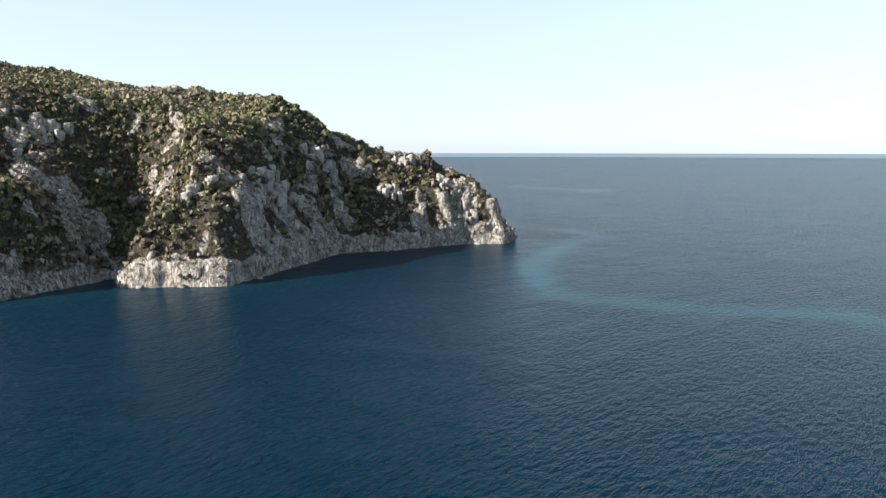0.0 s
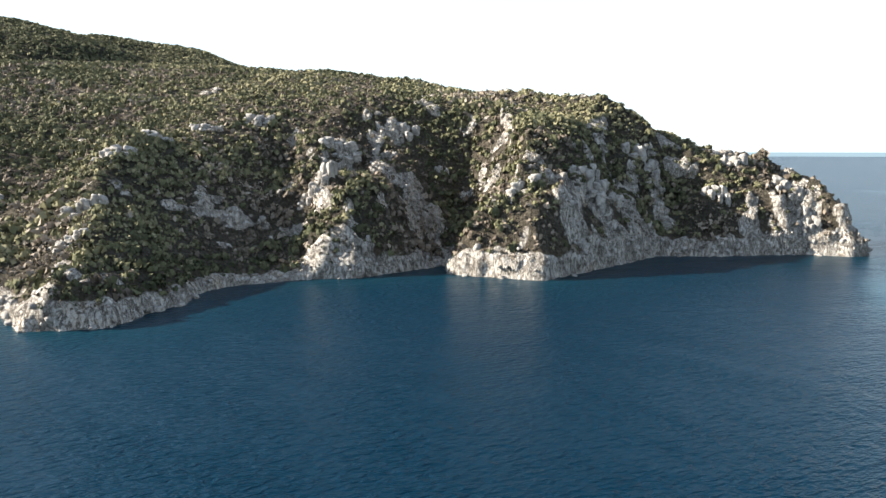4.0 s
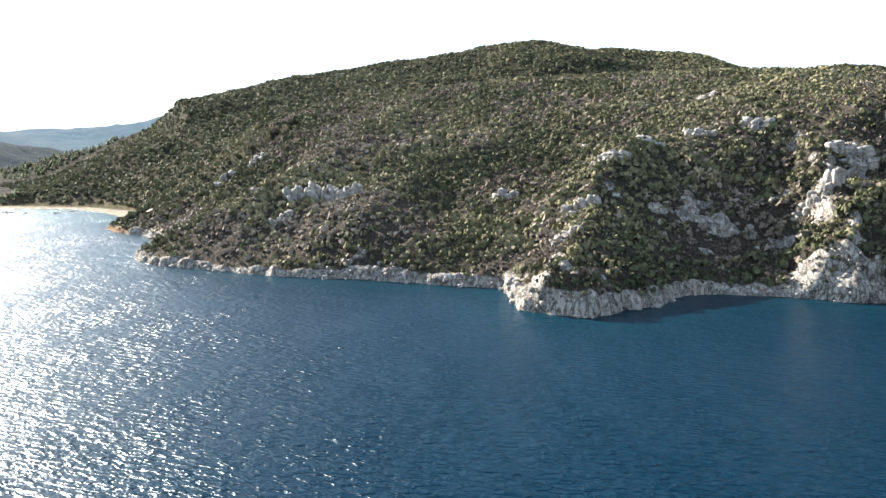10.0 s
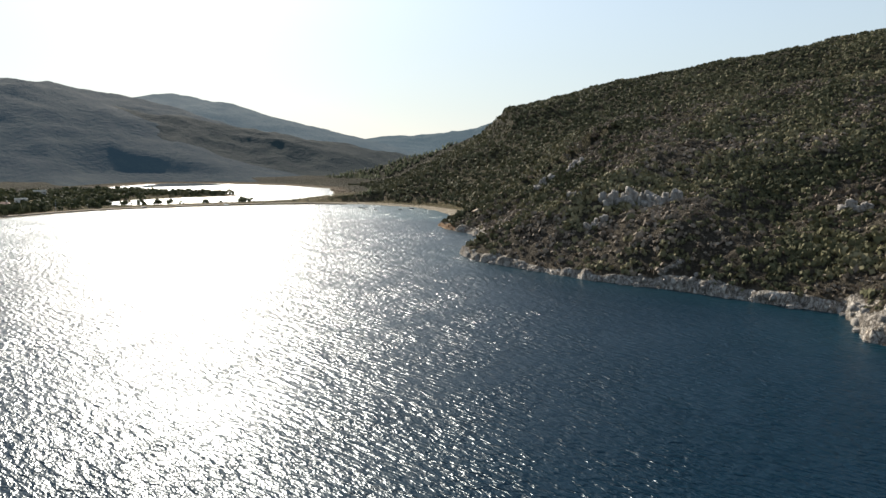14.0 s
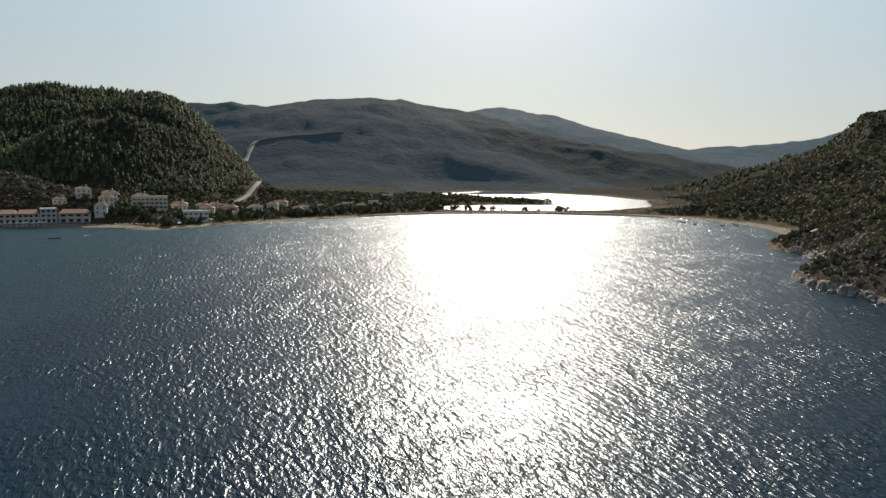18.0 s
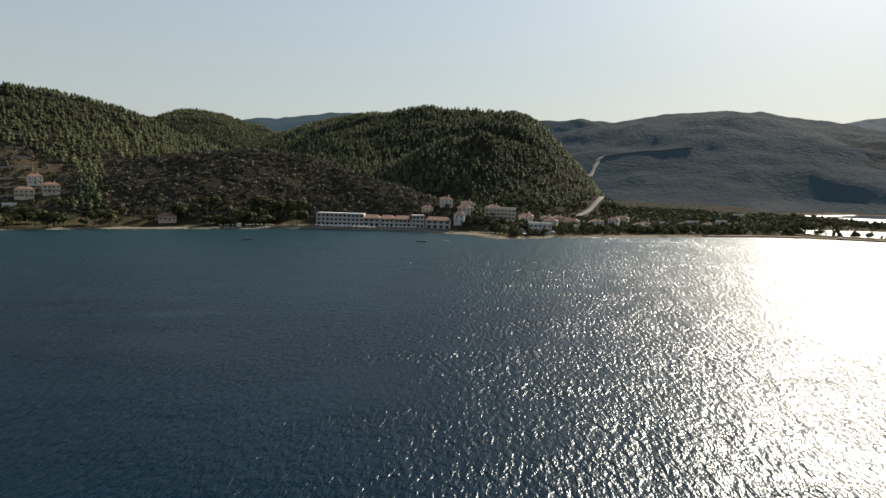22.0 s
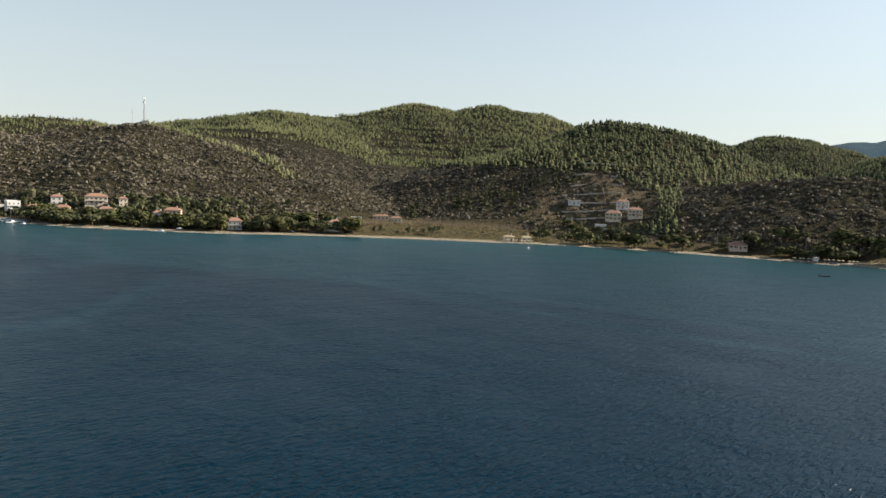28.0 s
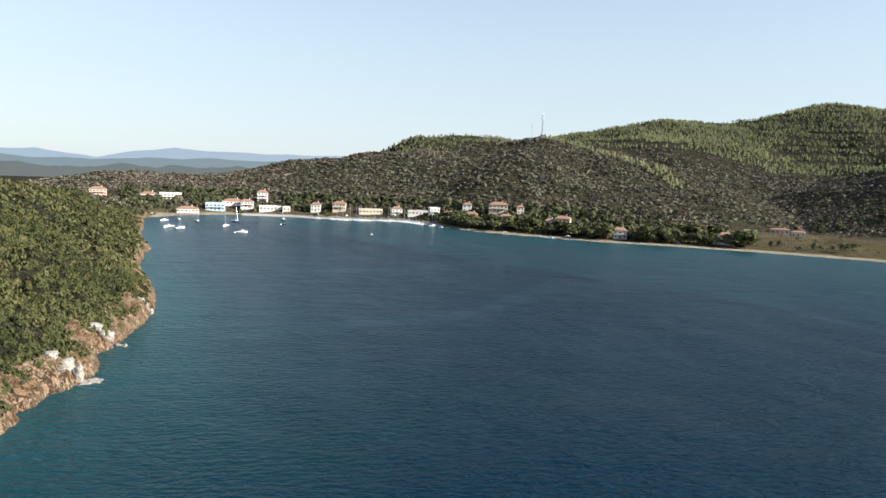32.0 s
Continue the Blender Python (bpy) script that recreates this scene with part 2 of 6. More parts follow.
FAR_HILLS = [  # ranges far behind the bay: crest, half width of the flanks, glow that paints in haze
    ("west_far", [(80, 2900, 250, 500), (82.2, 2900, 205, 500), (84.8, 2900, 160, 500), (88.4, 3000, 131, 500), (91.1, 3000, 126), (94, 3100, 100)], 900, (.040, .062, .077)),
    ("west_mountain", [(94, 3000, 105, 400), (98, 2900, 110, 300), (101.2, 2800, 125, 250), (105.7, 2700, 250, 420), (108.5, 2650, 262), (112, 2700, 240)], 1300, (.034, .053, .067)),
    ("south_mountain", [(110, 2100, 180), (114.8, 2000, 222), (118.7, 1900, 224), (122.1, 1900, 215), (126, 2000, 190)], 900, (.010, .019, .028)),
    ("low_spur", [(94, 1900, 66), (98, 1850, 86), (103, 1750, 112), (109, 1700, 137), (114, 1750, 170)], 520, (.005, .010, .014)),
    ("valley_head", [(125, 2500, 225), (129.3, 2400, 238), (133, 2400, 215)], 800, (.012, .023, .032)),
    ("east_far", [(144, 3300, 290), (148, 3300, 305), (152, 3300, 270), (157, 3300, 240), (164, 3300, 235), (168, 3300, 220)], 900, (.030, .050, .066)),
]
GULLIES = [  # line of a gully, depth, half width
    ([(-107, 240), (-113, 262), (-118, 290), (-122, 325)], 15, 16),
    ([(-30, 312), (-31, 330), (-33, 350)], 12, 13),
    ([(-150, 192), (-168, 222), (-186, 260), (-198, 300)], 7, 22),
    ([(-198, 128), (-225, 160), (-262, 200), (-310, 250)], 5, 20),
    ([(-262, 62), (-300, 105), (-350, 150)], 6, 22),
]
SPURS = [  # line of a rocky spur, height, half width
    ([(-172, 124), (-195, 160), (-212, 190), (-235, 220)], 5, 28),
    ([(-124, 214), (-142, 246), (-152, 275)], 5, 20),
    ([(-248, 78), (-285, 120), (-310, 150)], 6, 26),
]


def along(x, y, line):
    best = np.full(x.shape, 1e9)
    part = np.zeros(x.shape)
    n = len(line) - 1
    for k, (a, b) in enumerate(zip(line, line[1:])):
        dx, dy = b[0] - a[0], b[1] - a[1]
        s = np.clip(((x - a[0]) * dx + (y - a[1]) * dy) / (dx * dx + dy * dy), 0, 1)
        d = np.hypot(x - a[0] - s * dx, y - a[1] - s * dy)
        part = np.where(d < best, (k + s) / n, part)
        best = np.minimum(best, d)
    return best, part


def hill_height(x, y, crest, width):
    best = np.zeros(x.shape)
    pts = [(*polar(c[0], c[1]), c[2], c[3] if len(c) > 3 else width) for c in crest]
    for a, b in zip(pts, pts[1:]):
        dx, dy = b[0] - a[0], b[1] - a[1]
        s = np.clip(((x - a[0]) * dx + (y - a[1]) * dy) / (dx * dx + dy * dy), 0, 1)
        d = np.hypot(x - a[0] - s * dx, y - a[1] - s * dy)
        z = a[2] + (b[2] - a[2]) * s
        u = np.clip(d / (a[3] + (b[3] - a[3]) * s), 0, 1)
        best = np.maximum(best, z * (.45 * (1 - u) ** 1.6 + .55 * (.5 + .5 * np.cos(np.pi * u))))
    return best


def lay(x, y):
    """Height of the land, distance inland from the shore, and cliff height there."""
    shape = x.shape
    x, y = np.asarray(x, float).ravel(), np.asarray(y, float).ravel()
    sd, cliff, wide, slope = shore_at(x, y)
    away = np.abs(sd)
    hills = np.zeros(x.shape)
    for name, crest, width, k in HILLS:
        if not len(x):
            break
        pts = np.array([polar(c[0], c[1]) for c in crest])
        w = np.nonzero((x > pts[:, 0].min() - width) & (x < pts[:, 0].max() + width) & (y > pts[:, 1].min() - width) & (y < pts[:, 1].max() + width))[0]
        if not len(w):
            continue
        hx, hy, under = x[w], y[w], hills[w]
        h = hill_height(hx, hy, crest, width)
        big = max(c[2] for c in crest)
        if name == "pine_hill":                 # falls away to the valley road
            h = h * (1 - (1 - np.clip((np.degrees(np.arctan2(-hx, hy)) - 126.5) / 8, 0, 1)) ** 1.8)
        h = h + (fbm(hx, hy, width * .45, 4, len(name)) * .16 + fbm(hx, hy, width * .38, 3, 3 + len(name), True) * .12) * h * np.clip(1.15 - h / big, 0.0, 1)
        k2 = 14.0
        m = np.maximum(under, h)
        hills[w] = m + np.exp(-np.abs(under - h) / k2) * 2.0 * np.clip(np.minimum(under, h) / 20, 0, 1)
    inland = np.clip(sd, 0, None)
    slope = slope * (1 + .25 * fbm(x, y, 60, 3, 21))
    cap = cliff * (1 - np.exp(-inland / wide)) + slope * inland + .0016 * inland ** 2 * (slope > .1) + .42 * np.clip(inland - 22, 0, None) * np.where(x < -500, slope <= .25, smooth(.40, .22, slope))
    flat = np.minimum(cap, 1.2 + np.minimum(.012 * inland, 7))
    hills = np.maximum(hills, flat)
    soft = 3.0 + 0.04 * hills
    z = np.minimum(hills, cap) - soft * np.exp(-np.abs(hills - cap) / soft) * .35
    for line, deep, half in GULLIES:
        d, s = along(x, y, line)
        z = z - deep * np.exp(-(d / half) ** 2) * np.clip(s * 4 + .15, 0, 1) * (1 - smooth(.7, 1, s))
    for line, high, half in SPURS:
        d, s = along(x, y, line)
        z = z + high * np.exp(-(d / half) ** 2) * smooth(0, .25, s) * (1 - smooth(.7, 1, s))
    rough = np.clip(inland / 12, 0, 1) * np.clip(z / 12, 0, 1)
    z = z + rough * (fbm(x, y, 34, 4, 31) * 1.6 + fbm(x, y, 11, 3, 37, True) * .7)
    buttress = rough * np.clip(cliff / 10, 0, 1) * smooth(70, 40, z)
    z = z + buttress * ((fbm(x, y, 26, 3, 151, True) - .31) * 7 + (fbm(x, y, 11, 3, 153, True) - .31) * 4)
    fold = smooth(6, 45, z) * smooth(520, 640, np.hypot(x, y))
    z = z + fold * (fbm(x, y, 190, 3, 131, True) * 7 + fbm(x, y, 70, 3, 137, True) * 3 - 2)
    # ledges on the sea cliffs
    step = 7 + 5 * fbm(x, y, 40, 3, 141)
    ledge = (z / step - np.floor(z / step))
    z = z + np.clip(cliff - 8, 0, 10) / 10 * np.clip(inland / 6, 0, 1) * smooth(75, 50, z) * (smooth(.2, .8, ledge) - ledge) * step * .5 * smooth(-.3, .3, fbm(x, y, 22, 3, 143))
    z = np.where(sd > 0, np.maximum(z, .12 + .04 * np.minimum(inland, 10)), -.6 - .25 * away)
    pond = np.full(x.shape, 1e3)
    wet = np.zeros(x.shape, bool)
    w = np.nonzero((x < -450) & (x > -1600) & (y < 200) & (y > -900))[0]
    if len(w):
        pond[w] = nearest(x[w], y[w], LAGOON_SHORE)[0]
        wet[w] = inside(x[w], y[w], LAGOON)
    pond = pond + 400 * smooth(-530, -450, x) + 400 * smooth(105, 185, y)
    z = np.where(wet, -.3 - .05 * pond, np.where(sd > 0, np.minimum(z, np.where(pond < 60, .5 + .05 * pond, 3.5 + .22 * (pond - 60)) + .35 * np.clip(pond - 110, 0, None)), z))
    return z.reshape(shape), np.where(wet, -pond, sd).reshape(shape), cliff.reshape(shape)


def far_height(x, y, name, crest, width):
    """Height of one of the ranges far behind the bay."""
    h = hill_height(x, y, crest, width)
    big = max(q[2] for q in crest)
    h = h + (fbm(x, y, width * .45, 4, len(name)) * .16 + fbm(x, y, width * .38, 3, 3 + len(name), True) * .12) * h * np.clip(1.15 - h / big, 0, 1)
    h = h + smooth(6, 45, h) * (fbm(x, y, 240, 3, 131, True) * 12 + fbm(x, y, 70, 3, 137, True) * 4 - 3)
    pond = nearest(x, y, LAGOON_SHORE)[0].reshape(x.shape)
    return np.minimum(h, .5 + .20 * np.clip(pond - 20, 0, None) + .35 * np.clip(pond - 110, 0, None)) - 2


ROAD_LINE = [polar(b, d) for b, d in ((129.5, 690), (129.0, 715), (128.6, 735), (127.9, 780), (127.5, 815), (127.3, 850))]
HILL_ROAD = [polar(b, d) for b, d in ((128.4, 1310), (128.1, 1360), (127.8, 1400), (127.4, 1420), (126.5, 1425), (124.8, 1430), (122.5, 1435), (120.5, 1445))]

# ---------------------------------------------------------------- materials
def material(name, rough=0.8, metal=0.0, spec=0.3):
    m = bpy.data.materials.new(name)
    m.use_nodes = True
    b = m.node_tree.nodes["Principled BSDF"]
    b.inputs["Roughness"].default_value = rough
    b.inputs["Metallic"].default_value = metal
    b.inputs["Specular IOR Level"].default_value = spec
    return m, m.node_tree, b


def node(tree, kind, **values):
    n = tree.nodes.new(kind)
    for key, value in values.items():
        n.inputs[key.replace("_", " ")].default_value = value
    return n


def noise_node(tree, scale, detail=4.0, rough=0.55, coord="Object"):
    n = node(tree, "ShaderNodeTexNoise", Scale=scale, Detail=detail, Roughness=rough)
    c = tree.nodes.new("ShaderNodeTexCoord")
    tree.links.new(c.outputs[coord], n.inputs["Vector"])
    return n


def ramp(tree, source, stops):
    r = tree.nodes.new("ShaderNodeValToRGB")
    el = r.color_ramp.elements
    while len(el) < len(stops):
        el.new(0.5)
    for e, (p, c) in zip(el, stops):
        e.position, e.color = p, (*c, 1)
    tree.links.new(source, r.inputs[0])
    return r


def blend(tree, factor, a, b, mode="MIX"):
    n = tree.nodes.new("ShaderNodeMix")
    n.data_type, n.blend_type = "RGBA", mode
    for sock, value in ((n.inputs[0], factor), (n.inputs[6], a), (n.inputs[7], b)):
        if isinstance(value, (int, float)):
            sock.default_value = value
        elif isinstance(value, tuple):
            sock.default_value = (*value, 1)
        else:
            tree.links.new(value, sock)
    return n.outputs[2]


def bumped(tree, bsdf, height, distance, strength=1.0):
    b = node(tree, "ShaderNodeBump", Strength=strength, Distance=distance)
    tree.links.new(height, b.inputs["Height"])
    tree.links.new(b.outputs[0], bsdf.inputs["Normal"])
    return b


def plain(name, colour, rough=0.7, metal=0.0, vary=0.12, scale=1.5, spec=0.3):
    """A painted or plain surface with a little dirt and unevenness."""
    m, t, b = material(name, rough, metal, spec)
    n = noise_node(t, scale, 5)
    c0 = tuple(max(0, v * (1 - vary * 1.6)) for v in colour)
    c1 = tuple(min(1, v * (1 + vary)) for v in colour)
    r = ramp(t, n.outputs["Fac"], [(.3, c0), (.7, c1)])
    t.links.new(r.outputs[0], b.inputs["Base Color"])
    return m


def make_ground(name, tan):
    m, t, b = material(name, 1.0, 0, 0.03)
    at = t.nodes.new("ShaderNodeAttribute")
    at.attribute_name = "cover"
    sep = t.nodes.new("ShaderNodeSeparateColor")
    t.links.new(at.outputs["Color"], sep.inputs[0])
    fine, mid, big = noise_node(t, 1.1, 6, .65), noise_node(t, .16, 5, .6), noise_node(t, .02, 4)
    soil = ramp(t, fine.outputs["Fac"], [(.25, (.075, .058, .040)), (.5, (.15, .118, .08)), (.75, (.24, .20, .145))])
    rock = ramp(t, mid.outputs["Fac"], [(.28, (.19, .105, .06)), (.42, (.29, .19, .115)), (.58, (.37, .28, .19)), (.78, (.30, .18, .10))] if tan else
                [(.30, (.24, .22, .195)), (.42, (.43, .40, .355)), (.56, (.58, .545, .49)), (.72, (.47, .39, .305))])
    c0 = t.nodes.new("ShaderNodeTexCoord")
    squash = t.nodes.new("ShaderNodeMapping")
    squash.inputs["Scale"].default_value = (1, 1, .35)
    t.links.new(c0.outputs["Object"], squash.inputs["Vector"])
    cells = node(t, "ShaderNodeTexVoronoi", Scale=.55 if tan else .7)
    cells.feature = "DISTANCE_TO_EDGE"
    warp = noise_node(t, .6, 3)
    vec = t.nodes.new("ShaderNodeVectorMath")
    vec.operation = "MULTIPLY_ADD"
    vec.inputs[1].default_value = (1.6, 1.6, 1.6)
    t.links.new(warp.outputs["Color"], vec.inputs[0])
    t.links.new(squash.outputs[0], vec.inputs[2])
    t.links.new(vec.outputs[0], cells.inputs["Vector"])
    crack = ramp(t, cells.outputs["Distance"], [(0, (.74, .70, .66)), (.05, (.92, .91, .9)), (.12, (1, 1, 1))] if tan else [(0, (.72, .70, .68)), (.05, (.92, .91, .90)), (.12, (1, 1, 1))])
    rocky = blend(t, 1.0, rock.outputs[0], crack.outputs[0], "MULTIPLY")
    upright = node(t, "ShaderNodeTexNoise", Scale=.55, Detail=7.0, Roughness=.72, Distortion=.5)
    t.links.new(squash.outputs[0], upright.inputs["Vector"])
    streak = ramp(t, upright.outputs["Fac"], [(.36, (1, .97, .93)), (.47, (.93, .91, .88)), (.495, (.30, .27, .25)), (.508, (.40, .37, .34)), (.535, (.95, .93, .90)), (.66, (1, 1, 1))])
    rocky = blend(t, .4 if tan else .9, rocky, streak.outputs[0], "MULTIPLY")
    dry = ramp(t, mid.outputs["Fac"], [(.3, (.065, .058, .030)), (.55, (.125, .105, .055)), (.75, (.15, .115, .065))])
    sandy = ramp(t, mid.outputs["Fac"], [(.3, (.34, .29, .215)), (.7, (.46, .40, .31))])
    edge = node(t, "ShaderNodeMath")
    edge.operation = "ADD"
    t.links.new(sep.outputs[0], edge.inputs[0])
    off = node(t, "ShaderNodeMapRange", From_Min=0.3, From_Max=0.7, To_Min=-.28, To_Max=.28)
    t.links.new(mid.outputs["Fac"], off.inputs[0])
    t.links.new(off.outputs[0], edge.inputs[1])
    sharp = node(t, "ShaderNodeMapRange", From_Min=.42, From_Max=.58)
    t.links.new(edge.outputs[0], sharp.inputs[0])
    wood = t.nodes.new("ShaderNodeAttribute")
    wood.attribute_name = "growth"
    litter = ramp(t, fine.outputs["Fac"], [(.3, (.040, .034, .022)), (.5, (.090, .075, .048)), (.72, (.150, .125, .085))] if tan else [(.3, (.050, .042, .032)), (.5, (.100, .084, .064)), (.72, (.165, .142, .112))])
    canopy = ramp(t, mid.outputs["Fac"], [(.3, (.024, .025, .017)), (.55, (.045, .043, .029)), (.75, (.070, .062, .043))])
    # tan ground takes mostly dark canopy: leaf cover plus hillside shade in the colour
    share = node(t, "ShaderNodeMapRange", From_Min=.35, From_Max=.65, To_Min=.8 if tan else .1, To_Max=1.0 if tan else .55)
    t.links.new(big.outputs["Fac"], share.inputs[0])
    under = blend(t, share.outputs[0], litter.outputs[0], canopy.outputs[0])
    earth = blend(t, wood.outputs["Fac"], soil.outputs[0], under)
    c = blend(t, sharp.outputs[0], earth, rocky)
    c = blend(t, sep.outputs[2], c, dry.outputs[0])
    c = blend(t, sep.outputs[1], c, sandy.outputs[0])
    t.links.new(c, b.inputs["Base Color"])
    add = node(t, "ShaderNodeMath")
    add.operation = "MULTIPLY_ADD"
    add.inputs[1].default_value = .8
    t.links.new(fine.outputs["Fac"], add.inputs[0])
    deepc = node(t, "ShaderNodeMapRange", From_Min=0, From_Max=.25, To_Min=0, To_Max=.3)
    t.links.new(cells.outputs["Distance"], deepc.inputs[0])
    t.links.new(deepc.outputs[0], add.inputs[2])
    cleft = node(t, "ShaderNodeMath")
    cleft.operation = "MULTIPLY_ADD"
    cleft.inputs[1].default_value = .9
    t.links.new(streak.outputs[0], cleft.inputs[0])
    t.links.new(add.outputs[0], cleft.inputs[2])
    bumped(t, b, cleft.outputs[0], 1.6, 1.0)
    return m


# waves on the sea: scale, stretch along and across the crests, height, detail, turn of the crests
WAVES = ((.11, (2.6, 1, 1), .60, 1, 40), (.85, (2.4, 1, 1), .52, 2, 45), (2.6, (2.2, 1, 1), .10, 1, 32))


def make_sea():
    m, t, b = material("sea_water", 0.28, 0, 0.155)
    b.inputs["Specular Tint"].default_value = (.55, .88, 1, 1)
    b.inputs["IOR"].default_value = 1.333
    at = t.nodes.new("ShaderNodeAttribute")
    at.attribute_name = "shallow"
    patch = noise_node(t, .006, 4, .5)
    deep = ramp(t, patch.outputs["Fac"], [(.3, (.0003, .0098, .0200)), (.7, (.0005, .0132, .0260))])
    shallow = (.012, .062, .070)
    sl = t.nodes.new("ShaderNodeAttribute")
    sl.attribute_name = "slick"
    # slicks tinted paler: sky reflected by smooth water, painted into the base colour
    painted_sheen = node(t, "ShaderNodeMath")
    painted_sheen.operation = "MULTIPLY"
    painted_sheen.inputs[1].default_value = .5
    t.links.new(sl.outputs["Fac"], painted_sheen.inputs[0])
    water = blend(t, painted_sheen.outputs[0], deep.outputs[0], (.006, .062, .082))
    t.links.new(blend(t, at.outputs["Fac"], water, shallow), b.inputs["Base Color"])
    c = t.nodes.new("ShaderNodeTexCoord")

    def maths(kind, p, q, r=None):
        n = t.nodes.new("ShaderNodeMath")
        n.operation = kind
        for sock, value in zip(n.inputs, (p, q, r)):
            if value is None:
                continue
            if isinstance(value, (int, float)):
                sock.default_value = value
            else:
                t.links.new(value, sock)
        return n.outputs[0]

    # wind waves: swell, waves and ripples, crests drawn out across the wind
    def surface(dx, dy):
        off = t.nodes.new("ShaderNodeVectorMath")
        off.operation = "ADD"
        off.inputs[1].default_value = (dx, dy, 0)
        t.links.new(c.outputs["Object"], off.inputs[0])
        total = None
        for scale, size, weight, fine, turn in WAVES:
            mp = t.nodes.new("ShaderNodeMapping")
            mp.vector_type = "TEXTURE"
            mp.inputs["Rotation"].default_value = (0, 0, radians(turn))
            mp.inputs["Scale"].default_value = size
            t.links.new(off.outputs[0], mp.inputs["Vector"])
            n = node(t, "ShaderNodeTexNoise", Scale=scale, Detail=float(fine), Roughness=.5, Distortion=.3)
            n.noise_dimensions = "2D"
            t.links.new(mp.outputs[0], n.inputs["Vector"])
            total = maths("MULTIPLY", n.outputs["Fac"], weight) if total is None else maths("MULTIPLY_ADD", n.outputs["Fac"], weight, total)
        return total

    step = .12
    here, east, north = surface(0, 0), surface(step, 0), surface(0, step)
    # calm and ruffled lanes
    lanes = noise_node(t, .012, 3, .5)
    calm = node(t, "ShaderNodeMapRange", From_Min=.35, From_Max=.65, To_Min=.78, To_Max=1.08)
    t.links.new(lanes.outputs["Fac"], calm.inputs[0])
    cat = t.nodes.new("ShaderNodeMapping")                 # gusts: short bands of rougher water
    cat.vector_type = "TEXTURE"
    cat.inputs["Rotation"].default_value = (0, 0, radians(-25))
    cat.inputs["Scale"].default_value = (3.5, 1, 1)
    t.links.new(c.outputs["Object"], cat.inputs["Vector"])
    gust = node(t, "ShaderNodeTexNoise", Scale=.09, Detail=3.0, Roughness=.6)
    gust.noise_dimensions = "2D"
    t.links.new(cat.outputs[0], gust.inputs["Vector"])
    puff = node(t, "ShaderNodeMapRange", From_Min=.3, From_Max=.7, To_Min=.62, To_Max=1.32)
    t.links.new(gust.outputs["Fac"], puff.inputs[0])
    ruffle = maths("MULTIPLY", calm.outputs[0], puff.outputs[0])
    force = maths("MULTIPLY", maths("MULTIPLY_ADD", sl.outputs["Fac"], -.7, ruffle), 1 / step)
    tilt = t.nodes.new("ShaderNodeCombineXYZ")
    t.links.new(maths("MULTIPLY", maths("SUBTRACT", here, east), force), tilt.inputs[0])
    t.links.new(maths("MULTIPLY", maths("SUBTRACT", here, north), force), tilt.inputs[1])
    tilt.inputs[2].default_value = 1.0
    unit = t.nodes.new("ShaderNodeVectorMath")
    unit.operation = "NORMALIZE"
    t.links.new(tilt.outputs[0], unit.inputs[0])
    t.links.new(unit.outputs[0], b.inputs["Normal"])
    return m


def make_leaves(name, dark, mid, light, rough=.75, thin=.10):
    m, t, b = material(name, rough, 0, 0.03)
    at = t.nodes.new("ShaderNodeAttribute")
    at.attribute_name = "tint"
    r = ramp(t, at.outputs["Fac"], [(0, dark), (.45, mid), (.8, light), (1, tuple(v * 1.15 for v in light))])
    t.links.new(r.outputs[0], b.inputs["Base Color"])
    tr = node(t, "ShaderNodeBsdfTranslucent")
    t.links.new(r.outputs[0], tr.inputs["Color"])
    mix = node(t, "ShaderNodeMixShader", Fac=thin)
    t.links.new(b.outputs[0], mix.inputs[1])
    t.links.new(tr.outputs[0], mix.inputs[2])
    t.links.new(mix.outputs[0], t.nodes["Material Output"].inputs["Surface"])
    return m


GROUND = make_ground("hillside", False)
COAST_GROUND = make_ground("coast_ground", True)
SEA = make_sea()
MAQUIS = make_leaves("maquis_leaves", (.052, .056, .032), (.120, .116, .063), (.210, .188, .110), thin=.04)
PINE = make_leaves("pine_needles", (.038, .048, .028), (.100, .114, .058), (.165, .170, .084), thin=.20)
SCRUB = make_leaves("olive_scrub_leaves", (.056, .050, .038), (.108, .096, .073), (.172, .150, .114), thin=.05)
POINT_LEAVES = make_leaves("point_leaves", (.032, .038, .017), (.064, .068, .028), (.110, .104, .046), thin=.06)
DRY = make_leaves("dry_brush", (.095, .076, .058), (.180, .148, .112), (.27, .225, .175), thin=.04)
GARDEN = make_leaves("garden_leaves", (.036, .044, .022), (.072, .078, .040), (.125, .122, .068), thin=.16)
BARK = plain("bark", (.12, .085, .06), .9, vary=.3, scale=6)

# ---------------------------------------------------------------- mesh helpers
def mesh_from(name, verts, faces, mat=None, flat=True):
    """A mesh from arrays: verts (n, 3); faces (m, 3) or (m, 4)."""
    me = bpy.data.meshes.new(name)
    verts, faces = np.asarray(verts, np.float32), np.asarray(faces, np.int32)
    k = faces.shape[1]
    me.vertices.add(len(verts))
    me.vertices.foreach_set("co", verts.ravel())
    me.loops.add(faces.size)
    me.loops.foreach_set("vertex_index", faces.ravel())
    me.polygons.add(len(faces))
    me.polygons.foreach_set("loop_start", np.arange(0, faces.size, k, dtype=np.int32))
    me.polygons.foreach_set("loop_total", np.full(len(faces), k, np.int32))
    if not flat:
        me.polygons.foreach_set("use_smooth", np.ones(len(faces), bool))
    me.update(calc_edges=True)
    if mat:
        me.materials.append(mat)
    return me


